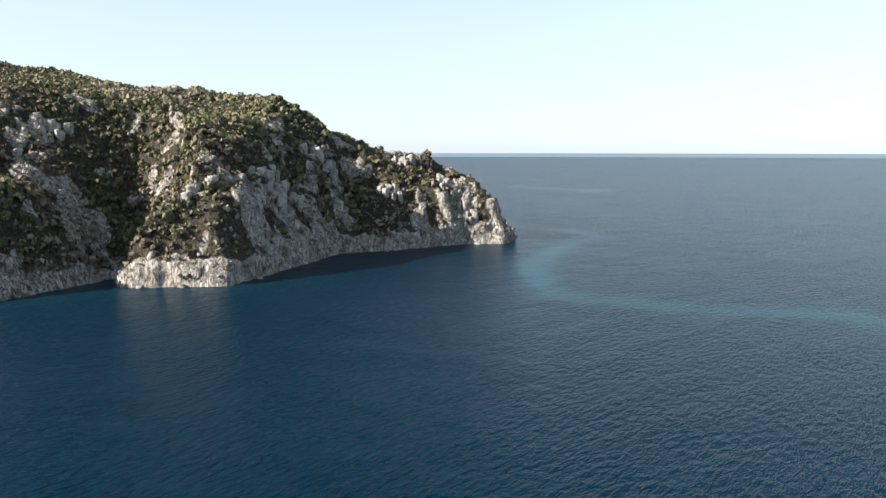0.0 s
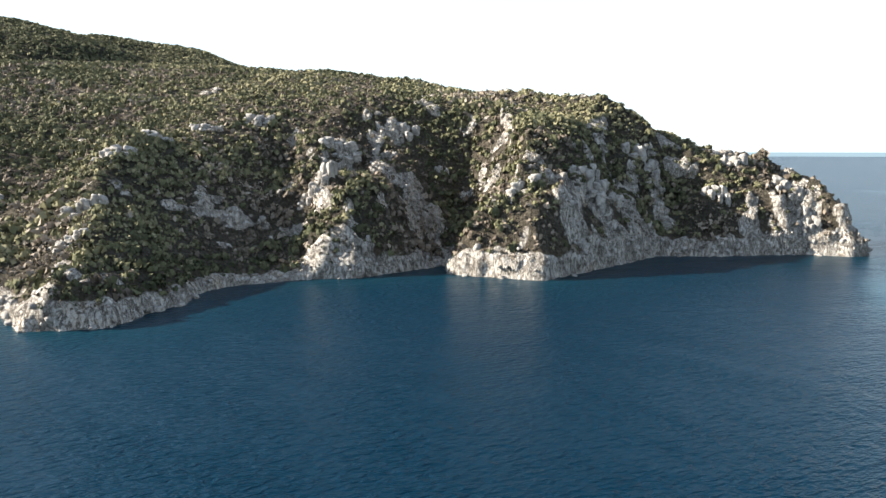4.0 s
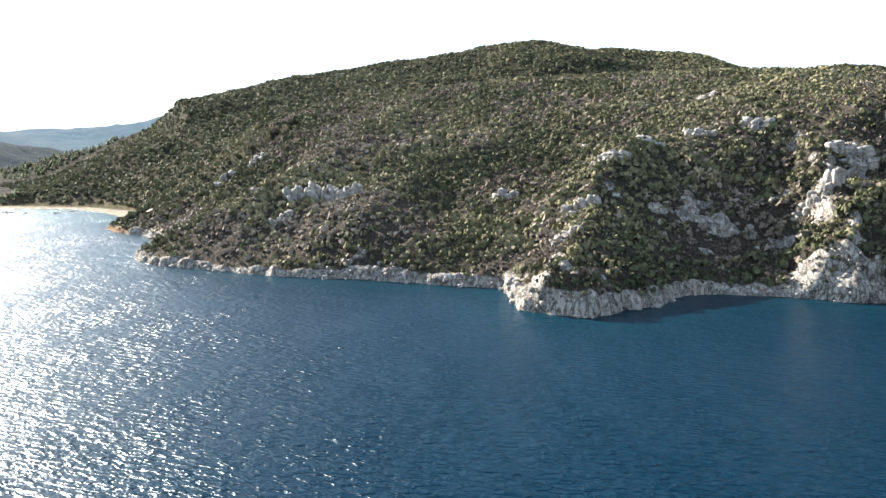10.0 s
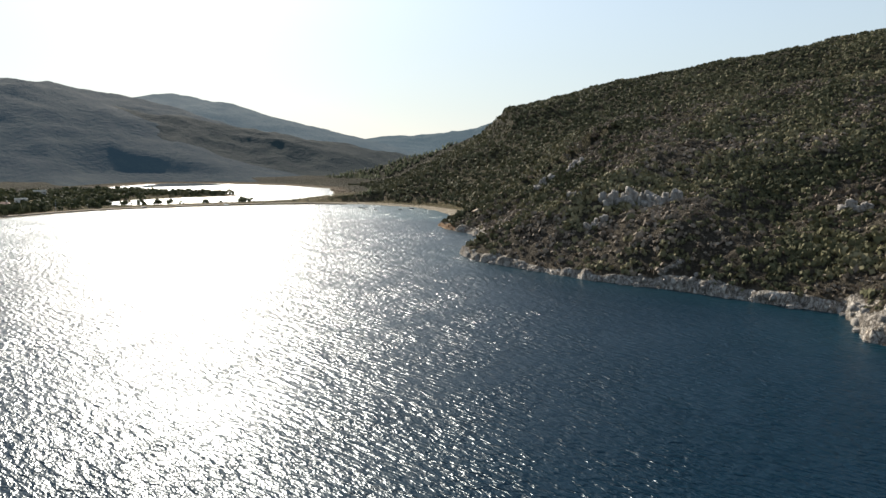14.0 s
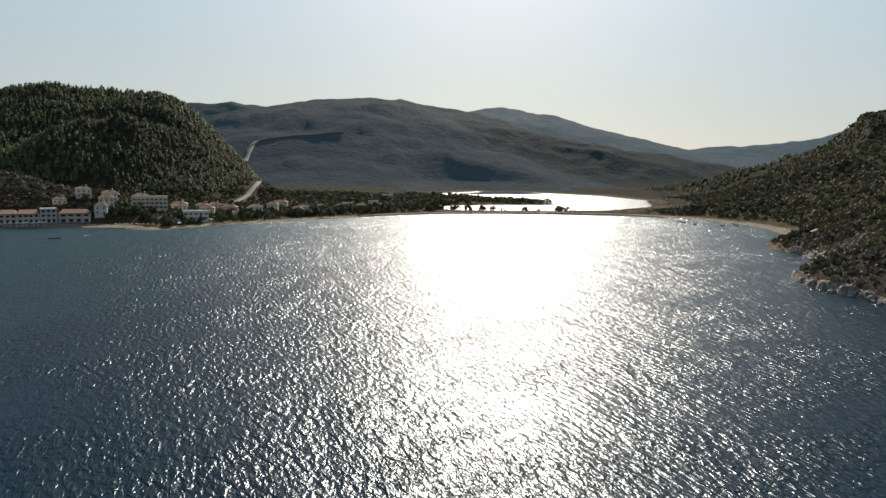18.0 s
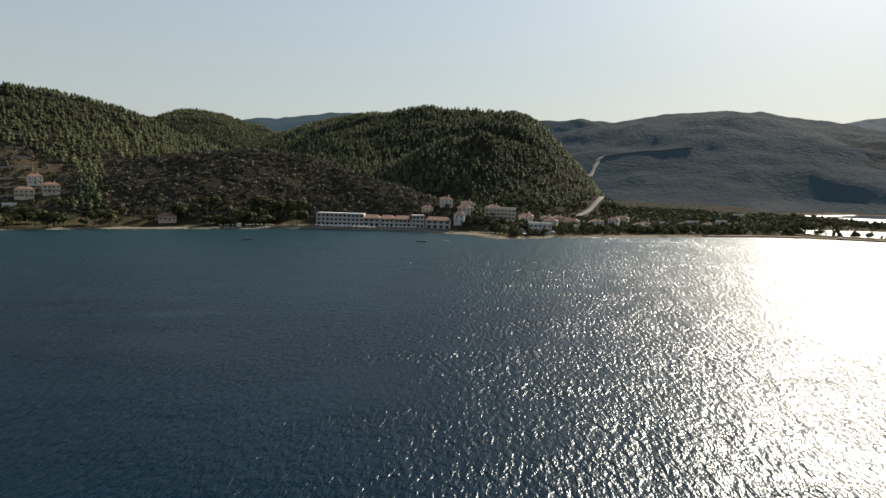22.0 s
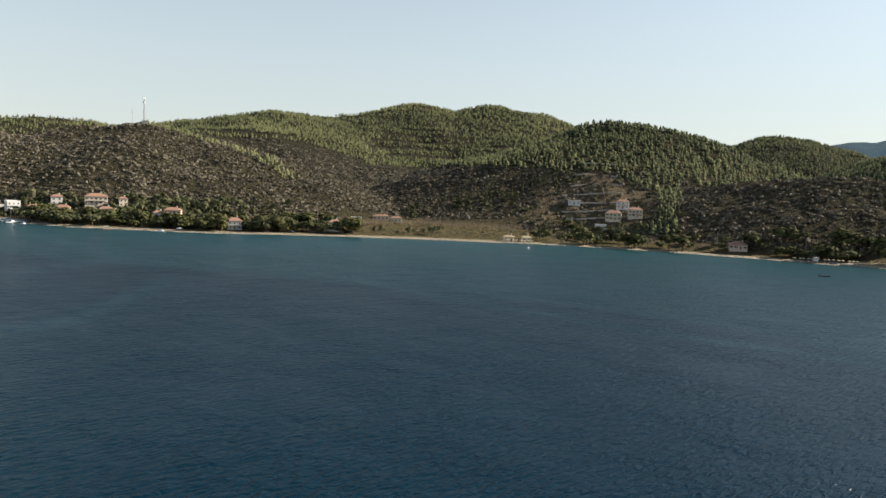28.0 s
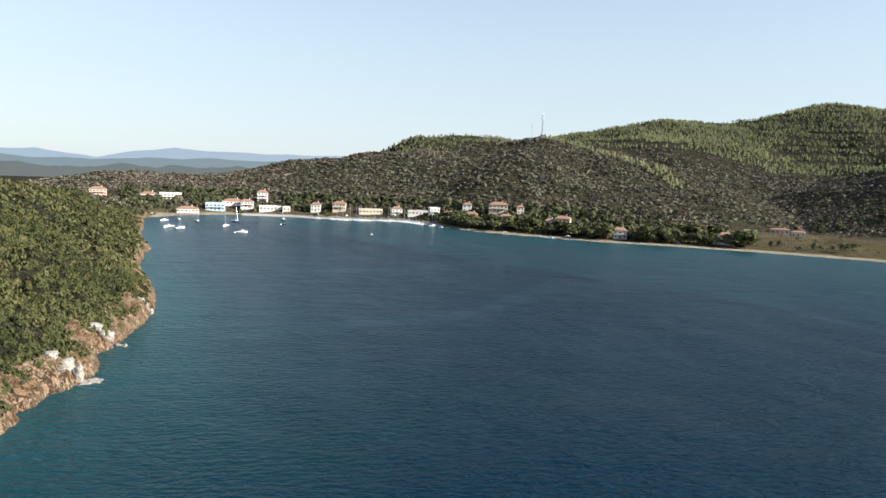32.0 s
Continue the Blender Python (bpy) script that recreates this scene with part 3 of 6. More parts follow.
def colour_points(me, name, rgb):
    a = me.attributes.new(name, "FLOAT_COLOR", "POINT")
    a.data.foreach_set("color", np.concatenate([rgb, np.ones((len(rgb), 1))], 1).astype(np.float32).ravel())


def value_points(me, name, values):
    a = me.attributes.new(name, "FLOAT", "POINT")
    a.data.foreach_set("value", values.astype(np.float32).ravel())


def grid_faces(n, m, keep):
    i = np.arange(n * m).reshape(n, m)
    q = np.stack([i[:-1, :-1], i[:-1, 1:], i[1:, 1:], i[1:, :-1]], -1).reshape(-1, 4)
    k = keep.ravel()
    return q[k[q].any(1)]


def compact(verts, faces, *more):
    used = np.unique(faces)
    back = np.zeros(len(verts), np.int64)
    back[used] = np.arange(len(used))
    return (verts[used], back[faces], *[m[used] for m in more])


def cover_of(x, y, z, sd, cliff, steep):
    """How much bare rock, sand and dry grass lies at a place."""
    patch, small = fbm(x, y, 26, 4, 51), fbm(x, y, 8, 3, 52)
    for px, py, wide, more in ((-180, 215, 34, .32), (14, 345, 42, .45), (-44, 292, 30, .30)):   # barer cliffs
        patch = patch + more * np.exp(-((x - px) ** 2 + (y - py) ** 2) / wide ** 2)
    rock = smooth(.27, .55, small + .8 * patch + .22 * (np.clip(steep, 0, 2.5) - 1.5)) * smooth(.5, .9, steep) * np.clip(cliff / 5, 0, 1)
    rock = np.maximum(rock, smooth(7.5, 3, z + 7 * small + 6 * patch) * smooth(4, 8, cliff))
    rock = np.maximum(rock, smooth(5.0, 2.2, sd + 2 * fbm(x, y, 9, 2, 58) - (x > 60) * 2.5) * (cliff > 1.9))
    rock = np.maximum(rock, smooth(.30, .56, fbm(x, y, 30, 4, 57) + .6 * small) * (cliff > 5) * (z < 80) * .85)
    near_beach = (cliff < 1.9) & (z < 4)
    sand = smooth(17, 11, sd + 2.5 * fbm(x, y, 20, 2, 77)) * near_beach
    field = (smooth(4.5, 2.8, z) * (cliff < 1.9) * (1 - sand) + .25 * (cliff < 1.9)) * smooth(900, 800, np.hypot(x, y))
    return np.stack([np.clip(rock, 0, 1), np.clip(sand, 0, 1), np.clip(field, 0, 1)], -1)


def terraces(x, y, z):
    """The cleared, terraced slope above the beach."""
    cx, cy = polar(172.8, 660)
    u = ((x - cx) / 62) ** 2 + ((y - cy) / 95) ** 2 + .5 * fbm(x, y, 40, 3, 81)
    return smooth(1.15, .85, u) * smooth(62, 52, z)


def growth_of(x, y, z, sd, cliff):
    """How far the ground is under woods and scrub."""
    b = np.degrees(np.arctan2(-x, y)) % 360
    clear = terraces(x, y, z) > .5
    g = np.where(cliff > 1.9, smooth(1, 6, sd), smooth(4, 9, z))
    g = np.where(np.hypot(x, y) > 850, np.where(b < 200, smooth(1.0, 2.0, z), smooth(1.5, 6, z)), g)
    return np.where(clear, .15, g)


def steepness(x, y, step=2.0):
    zx = lay(x + step, y)[0] - lay(x - step, y)[0]
    zy = lay(x, y + step)[0] - lay(x, y - step)[0]
    return np.hypot(zx, zy) / (2 * step)


# headland: fine sheet of ground
HX0, HX1, HY0, HY1, HSTEP = -430.0, 70.0, -10.0, 520.0, 1.2


def broken(x, y, z, sd, cov):
    """Broken limestone, pushed out from the slope: upright ribs, ledges and blocks."""
    ribs = fbm(x, y, 7, 4, 91, True) * 2.2 + fbm(x * .5 + z, y * .5 - z, 5, 3, 93, True) * 1.1
    blocks = np.floor(fbm(x + z * .3, y + z * .4, 5, 2, 97) * 5) / 5 * 1.8
    return (ribs + blocks) * np.clip(cov[..., 0], 0, 1) * np.clip(sd / 2.5, 0, 1)


def rock_face(x, y):
    """Places on the headland's broken face above plan places: x, y, z, distance inland, rock share, steepness."""
    z, sd, cliff = lay(x, y)
    gx = (lay(x + HSTEP, y)[0] - lay(x - HSTEP, y)[0]) / (2 * HSTEP)
    gy = (lay(x, y + HSTEP)[0] - lay(x, y - HSTEP)[0]) / (2 * HSTEP)
    steep = np.hypot(gx, gy)
    cov = cover_of(x, y, z, sd, cliff, steep)
    k = broken(x, y, z, sd, cov) / np.sqrt(1 + steep ** 2)
    return x - gx * k, y - gy * k, z + k, sd, cov[:, 0], steep


def build_headland():
    xs, ys = np.arange(HX0, HX1, HSTEP), np.arange(HY0, HY1, HSTEP)
    x, y = np.meshgrid(xs, ys, indexing="ij")
    z, sd, cliff = lay(x, y)
    gx, gy = np.gradient(z, HSTEP)
    steep = np.hypot(gx, gy)
    cov = cover_of(x, y, z, sd, cliff, steep)
    nrm = np.stack([-gx, -gy, np.ones_like(z)], -1)
    nrm /= np.linalg.norm(nrm, axis=-1, keepdims=True)
    push = broken(x, y, z, sd, cov)
    v = np.stack([x, y, z], -1) + nrm * push[..., None]
    keep = sd > -6
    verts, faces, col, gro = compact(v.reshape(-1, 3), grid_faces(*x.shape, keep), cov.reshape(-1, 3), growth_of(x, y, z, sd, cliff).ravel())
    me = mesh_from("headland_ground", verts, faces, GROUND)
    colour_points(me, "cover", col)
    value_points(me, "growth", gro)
    return tagged(new("headland_ground", me), "rocky limestone headland with steep grey cliffs and brown soil", "headland", kind="structure")


def build_mainland():
    az = np.arange(0, 272.01, .25)
    r = np.exp(np.linspace(math.log(112), math.log(4880), 300))
    a, d = np.meshgrid(np.radians(az), r, indexing="ij")
    x, y = -np.sin(a) * d, np.cos(a) * d
    z, sd, cliff = lay(x, y)
    hx = (x > HX0 + 6) & (x < HX1 - 6) & (y > HY0 + 6) & (y < HY1 - 6)
    gz = np.abs(np.gradient(z, axis=1) / np.gradient(d, axis=1))
    cov = cover_of(x, y, z, sd, cliff, gz)
    point = (cliff > 1.9) & (x > 60)
    push = (fbm(x, y, 7, 4, 91, True) * 1.7 + np.floor(fbm(x, y, 5, 2, 95) * 3) * .4) * cov[..., 0] * point * np.clip(sd / 2, 0, 1)
    v = np.stack([x, y, z + push], -1)
    keep = (sd > -14) & ~hx & ((d < 2300) | (a > radians(200)))
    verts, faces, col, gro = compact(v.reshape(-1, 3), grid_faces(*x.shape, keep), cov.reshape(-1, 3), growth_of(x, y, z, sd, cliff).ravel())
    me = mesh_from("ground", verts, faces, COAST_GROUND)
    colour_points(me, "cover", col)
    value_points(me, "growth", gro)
    return tagged(new("ground", me), "hilly coast round a bay with beaches and dry fields", "ground", kind="structure")


SLICKS = [  # smooth lanes on the water: line, half width
    ([(46, 415), (72, 408), (88, 385), (98, 368), (82, 345), (62, 315), (45, 268), (42, 215), (60, 205), (92, 190), (120, 186), (122, 140), (125, 104)], 7),
    ([(125, 880), (160, 830), (210, 800), (190, 760)], 16),
    ([(-110, -190), (-60, -215), (0, -250), (60, -290)], 3),
    ([(230, -210), (190, -260), (180, -330), (250, -380)], 6),
    ([(150, -120), (120, -190), (130, -270)], 5),
    ([(-480, -150), (-420, -190), (-330, -210)], 9),
]


def build_sea():
    az = np.radians(np.arange(0, 360.01, .6))
    r = np.concatenate([[.5, 15, 40, 70, 95], np.exp(np.linspace(math.log(115), math.log(4890), 190))])
    a, d = np.meshgrid(az, r, indexing="ij")
    x, y = -np.sin(a) * d, np.cos(a) * d
    sd, cliff, wide, slope = shore_at(x.ravel(), y.ravel())
    away, land, beach = np.abs(sd), sd > 0, cliff < 1.9
    point = ~beach & (x.ravel() > 60) & (y.ravel() < 0)
    reach = np.where(beach, 150.0, np.where(point, 26.0, 16.0))
    shallow = np.clip(np.exp(-away / reach) * np.where(beach, .62, np.where(point, .8, .2)), 0, 1)
    pond = inside(x.ravel(), y.ravel(), LAGOON)
    shallow = np.where(pond, .3, shallow)
    keep = ~(land & (away > 14)) | pond
    keep |= nearest(x, y, LAGOON_SHORE)[0] < 40
    slick = np.zeros(x.size)
    for line, half in SLICKS:
        dd = along(x.ravel(), y.ravel(), line)[0]
        slick = np.maximum(slick, np.exp(-(dd / half) ** 2) * (1 if line[0][1] > 0 else .35) * (.75 + .4 * fbm(x.ravel(), y.ravel(), 14, 2, 8)))
    v = np.stack([x.ravel(), y.ravel(), np.zeros(x.size)], -1)
    verts, faces, sh, sk = compact(v, grid_faces(*x.shape, keep), shallow, slick)
    me = mesh_from("sea", verts, faces, SEA, flat=False)
    value_points(me, "shallow", sh)
    value_points(me, "slick", np.clip(sk, 0, 1))
    return tagged(new("sea", me), "deep blue sea with small wind ripples", "sea", kind="structure")


def build_horizon():
    """The sea beyond, up to the true horizon, as a plain glowing backdrop far behind everything."""
    m = bpy.data.materials.new("far_sea_glow")
    m.use_nodes = True
    t = m.node_tree
    t.nodes.remove(t.nodes["Principled BSDF"])
    # even emission in place of sunlit water
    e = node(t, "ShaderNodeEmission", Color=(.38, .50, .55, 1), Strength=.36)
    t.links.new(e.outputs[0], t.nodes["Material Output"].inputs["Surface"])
    b = np.radians(np.arange(-110, 30.1, 2))
    v = np.concatenate([np.stack([-np.sin(b) * 4870, np.cos(b) * 4870, np.full(b.size, h)], 1) for h in (-1.0, 26.3)])
    i = np.arange(b.size - 1)
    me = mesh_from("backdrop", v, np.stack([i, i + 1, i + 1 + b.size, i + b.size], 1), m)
    return tagged(new("backdrop", me), "glowing pale blue strip standing for far sea under the horizon", "sea", kind="structure")


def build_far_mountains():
    """Ranges on the skyline, kilometres away: glowing sheets with haze painted into their colour."""
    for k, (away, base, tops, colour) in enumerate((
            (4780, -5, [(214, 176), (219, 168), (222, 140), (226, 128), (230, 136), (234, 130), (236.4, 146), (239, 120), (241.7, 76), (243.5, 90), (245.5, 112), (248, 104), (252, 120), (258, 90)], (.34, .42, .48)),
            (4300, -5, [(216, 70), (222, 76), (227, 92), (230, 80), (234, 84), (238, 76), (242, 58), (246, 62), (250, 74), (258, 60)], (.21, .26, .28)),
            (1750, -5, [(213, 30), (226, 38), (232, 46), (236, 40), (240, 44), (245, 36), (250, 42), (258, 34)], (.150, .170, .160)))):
        m = bpy.data.materials.new("far_hills_glow")
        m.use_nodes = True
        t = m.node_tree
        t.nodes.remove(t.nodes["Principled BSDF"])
        # flat emission, unlit: the distance haze is in this colour
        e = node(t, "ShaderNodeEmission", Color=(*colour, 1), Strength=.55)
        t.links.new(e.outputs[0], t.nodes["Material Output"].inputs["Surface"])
        b = np.arange(213, 259, .2)
        h = np.interp(b, [q[0] for q in tops], [q[1] for q in tops]) + fbm(b, b * 0, 2.0, 4, 40 + k) * 9
        a = np.radians(b)
        rows = [np.stack([-np.sin(a) * (away + d), np.cos(a) * (away + d), h * s + base], 1) for d, s in ((-160, 0), (-60, .7), (0, 1.0))]
        n = b.size
        i = np.arange(n - 1)
        f = np.concatenate([np.stack([i + r * n, i + 1 + r * n, i + 1 + (r + 1) * n, i + (r + 1) * n], 1) for r in range(2)])
        tagged(new("backdrop", mesh_from("backdrop", np.concatenate(rows), f, m)), "blue mountains on the horizon, haze painted as flat glow", "mountains", kind="structure")


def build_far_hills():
    """Ranges two and three kilometres behind the bay, summer haze painted on as blue emission."""
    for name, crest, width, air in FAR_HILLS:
        m, t, b = material("far_range_glow", 1.0, 0, .02)
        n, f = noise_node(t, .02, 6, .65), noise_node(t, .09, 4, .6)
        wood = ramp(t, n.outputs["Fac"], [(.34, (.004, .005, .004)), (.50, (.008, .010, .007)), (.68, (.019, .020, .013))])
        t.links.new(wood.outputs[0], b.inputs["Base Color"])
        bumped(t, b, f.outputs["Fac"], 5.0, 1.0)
        # bluish emission stands in for airlight; the hills hold no lamp
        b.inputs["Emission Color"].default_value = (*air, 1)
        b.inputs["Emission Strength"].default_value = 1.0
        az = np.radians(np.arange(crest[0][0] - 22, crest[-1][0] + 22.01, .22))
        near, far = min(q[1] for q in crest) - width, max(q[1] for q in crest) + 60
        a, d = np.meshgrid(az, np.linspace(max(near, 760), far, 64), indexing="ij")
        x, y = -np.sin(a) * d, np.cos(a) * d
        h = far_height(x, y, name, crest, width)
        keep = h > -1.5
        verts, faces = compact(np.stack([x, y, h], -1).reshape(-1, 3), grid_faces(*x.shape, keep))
        tagged(new("backdrop", mesh_from("backdrop", verts, faces, m, flat=False)), "wooded hills far behind the bay, glowing faintly blue for painted haze", "hills", kind="structure")


build_far_mountains()
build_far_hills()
build_headland()
build_mainland()
build_sea()
build_horizon()

# ---------------------------------------------------------------- plants that nobody could count
rng = np.random.default_rng(7)


def tuft(seed, leaves, flat=.75, size=.34):
    """A shrub of loose leaf clusters round a hollow crown, 1 m in radius: verts and triangles."""
    g = np.random.default_rng(seed)
    u = g.normal(size=(leaves, 3))
    u /= np.linalg.norm(u, axis=1)[:, None]
    u[:, 2] = np.abs(u[:, 2]) * 1.0 - .12
    lobes = g.normal(size=(5, 3))
    lobes /= np.linalg.norm(lobes, axis=1)[:, None]
    bulge = .72 + .36 * np.max(np.clip(u @ lobes.T, 0, 1) ** 3, axis=1)
    c = u * bulge[:, None] * g.uniform(.75, 1.05, (leaves, 1))
    c[:, 2] *= flat
    n = u + g.normal(scale=.35, size=u.shape)
    n /= np.linalg.norm(n, axis=1)[:, None]
    t = np.cross(n, g.normal(size=u.shape))
    t /= np.linalg.norm(t, axis=1)[:, None]
    b = np.cross(n, t)
    s = size * g.uniform(.7, 1.4, (leaves, 1))
    v = np.stack([c + t * s, c + b * s * .8 - n * s * .2, c - t * s + n * s * .15, c - b * s * .8 - n * s * .2], 1).reshape(-1, 3)
    i = np.arange(leaves)[:, None] * 4
    f = np.concatenate([i + np.array([0, 1, 2]), i + np.array([0, 2, 3])])
    # random tone per cluster, paler towards the crown's top
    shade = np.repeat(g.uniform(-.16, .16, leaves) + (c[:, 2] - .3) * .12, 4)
    return v, f, shade


def conifer(seed, tiers=4, sides=6):
    """A pine of 1 m height: ragged tiers of boughs that droop from the stem."""
    g = np.random.default_rng(seed)
    v, f = [], []
    for k in range(tiers):
        z0 = .10 + .78 * k / tiers
        z1 = min(1.0, z0 + .42 - .04 * k)
        rad = .27 * (1 - .78 * k / tiers)
        base = len(v)
        v.append((g.normal() * .015, g.normal() * .015, z1))
        turn = g.uniform(0, 6)
        for j in range(sides):
            a = turn + 6.2832 * j / sides + g.normal() * .25
            rr = rad * g.uniform(.6, 1.2)
            v.append((math.cos(a) * rr, math.sin(a) * rr, z0 + g.normal() * .035))
        for j in range(sides):
            f.append((base, base + 1 + j, base + 1 + (j + 1) % sides))
    v = np.array(v)
    # tint is paler towards the tip, with random spread
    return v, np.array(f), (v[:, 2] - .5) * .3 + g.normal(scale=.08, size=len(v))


def strew(name, kinds, x, y, z, size, high, tint, mat, label, category):
    """Many plants joined into one mesh."""
    n = len(x)
    pick = rng.integers(0, len(kinds), n)
    turn = rng.uniform(0, 6.2832, n)
    V, F, T, base = [], [], [], 0
    for k, (pv, pf, ps) in enumerate(kinds):
        w = np.nonzero(pick == k)[0]
        if not len(w):
            continue
        ca, sa = np.cos(turn[w])[:, None], np.sin(turn[w])[:, None]
        px = (pv[None, :, 0] * ca - pv[None, :, 1] * sa) * size[w][:, None] + x[w][:, None]
        py = (pv[None, :, 0] * sa + pv[None, :, 1] * ca) * size[w][:, None] + y[w][:, None]
        pz = pv[None, :, 2] * high[w][:, None] + z[w][:, None]
        V.append(np.stack([px, py, pz], -1).reshape(-1, 3))
        F.append((pf[None] + (np.arange(len(w)) * len(pv))[:, None, None] + base).reshape(-1, 3))
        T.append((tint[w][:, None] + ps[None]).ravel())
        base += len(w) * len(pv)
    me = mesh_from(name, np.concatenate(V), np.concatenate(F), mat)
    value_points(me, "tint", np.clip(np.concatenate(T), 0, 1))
    return tagged(new(name, me), label, category, kind="stuff")


def ring_scatter(n, b0, b1, d0, d1):
    """Even over the ground between two bearings and two distances."""
    b = np.radians(rng.uniform(b0, b1, n))
    d = np.sqrt(rng.uniform(d0 ** 2, d1 ** 2, n))
    return -np.sin(b) * d, np.cos(b) * d


TUFTS = [tuft(k, 15, size=.36) for k in range(10)]
FINE_TUFTS = [tuft(80 + k, 46, size=.20) for k in range(8)]
SCRUB_TUFTS = [tuft(120 + k, 7, size=.50) for k in range(6)]
SMALL_TUFTS = [tuft(20 + k, 6, size=.58) for k in range(6)]
SMALL_CONIFERS = [conifer(60 + k, 2, 4) for k in range(6)]


def faces_bay(x, y):
    """Slope towards the middle of the bay, rise over run."""
    d = np.hypot(x, y)
    ux, uy = x / d, y / d
    return (lay(x + ux * 8, y + uy * 8)[0] - lay(x - ux * 8, y - uy * 8)[0]) / 16


# maquis on the headland and its slopes
def grow_maquis():
    x, y, z, sd, rock, st = rock_face(*ring_scatter(150000, -9, 93, 190, 600))
    thick = .66 + .6 * fbm(x, y, 34, 3, 61)
    keep = (sd > 2.5) & (z > 2.2) & (faces_bay(x, y) > -.12) & (rng.uniform(size=x.size) < (thick + .12) * .58 * np.sqrt(1 + st ** 2) * (1 - .5 * rock))
    x, y, z = x[keep], y[keep], z[keep]
    s = (.8 + 1.9 * rng.uniform(size=x.size) ** 1.4) * (1 + .35 * fbm(x, y, 30, 2, 63)) * np.where(rock[keep] > .5, .55, 1)
    tint = np.clip(.46 + .5 * fbm(x, y, 50, 3, 65) + rng.normal(scale=.18, size=x.size), 0, 1)
    up = s * rng.uniform(.9, 1.5, x.size)
    bare = fbm(x, y, 28, 3, 83) + rng.normal(scale=.25, size=x.size) > .2 - .25 * smooth(.3, .8, rock[keep]) - .22 * smooth(52, 22, z) * smooth(.5, .9, st[keep])
    for dry, name, leaves, label in ((False, "maquis_shrubs", MAQUIS, "dense olive-green maquis shrubs covering the headland"),
                                     (True, "dry_brush", DRY, "patches of dry grey-brown brush between the green shrubs")):
        w = bare == dry
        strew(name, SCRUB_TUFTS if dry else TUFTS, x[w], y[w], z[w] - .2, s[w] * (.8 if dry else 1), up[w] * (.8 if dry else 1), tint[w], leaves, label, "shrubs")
    x, y = ring_scatter(30000, 36, 97, 560, 1060)
    z, sd, cliff = lay(x, y)
    keep = (sd > 6) & (z > 3) & (faces_bay(x, y) > -.03)
    x, y, z = x[keep], y[keep], z[keep]
    s = rng.uniform(1.4, 2.8, x.size)
    tint = np.clip(.42 + .22 * fbm(x, y, 90, 3, 65) + rng.normal(scale=.17, size=x.size), 0, 1)
    strew("hill_shrubs", SMALL_TUFTS, x, y, z - .2, s, s * rng.uniform(.9, 1.4, x.size), tint, MAQUIS,
          "dark green shrubs covering the high hill", "shrubs")


# shrubs on the near wooded point
def grow_point():
    x, y = (np.concatenate(q) for q in zip(ring_scatter(11500, 236, 253, 115, 640), ring_scatter(3600, 236, 253, 115, 300)))
    z, sd, cliff = lay(x, y)
    keep = (sd > 2.8 + 2.8 * fbm(x, y, 12, 2, 3)) & (z > 1.6)
    x, y, z = x[keep], y[keep], z[keep]
    s = rng.uniform(.8, 1.8, x.size)
    tint = np.clip(.42 + .35 * fbm(x, y, 25, 3, 66) + rng.normal(scale=.16, size=x.size), 0, 1)
    near = np.hypot(x, y) < 300
    for w, name, kinds in ((near, "point_shrubs", FINE_TUFTS), (~near, "point_wood", SCRUB_TUFTS)):
        strew(name, kinds, x[w], y[w], z[w] - .2, s[w], s[w] * rng.uniform(1.0, 1.7, w.sum()), tint[w], POINT_LEAVES,
              "green shrubs and low trees on the near point", "shrubs")


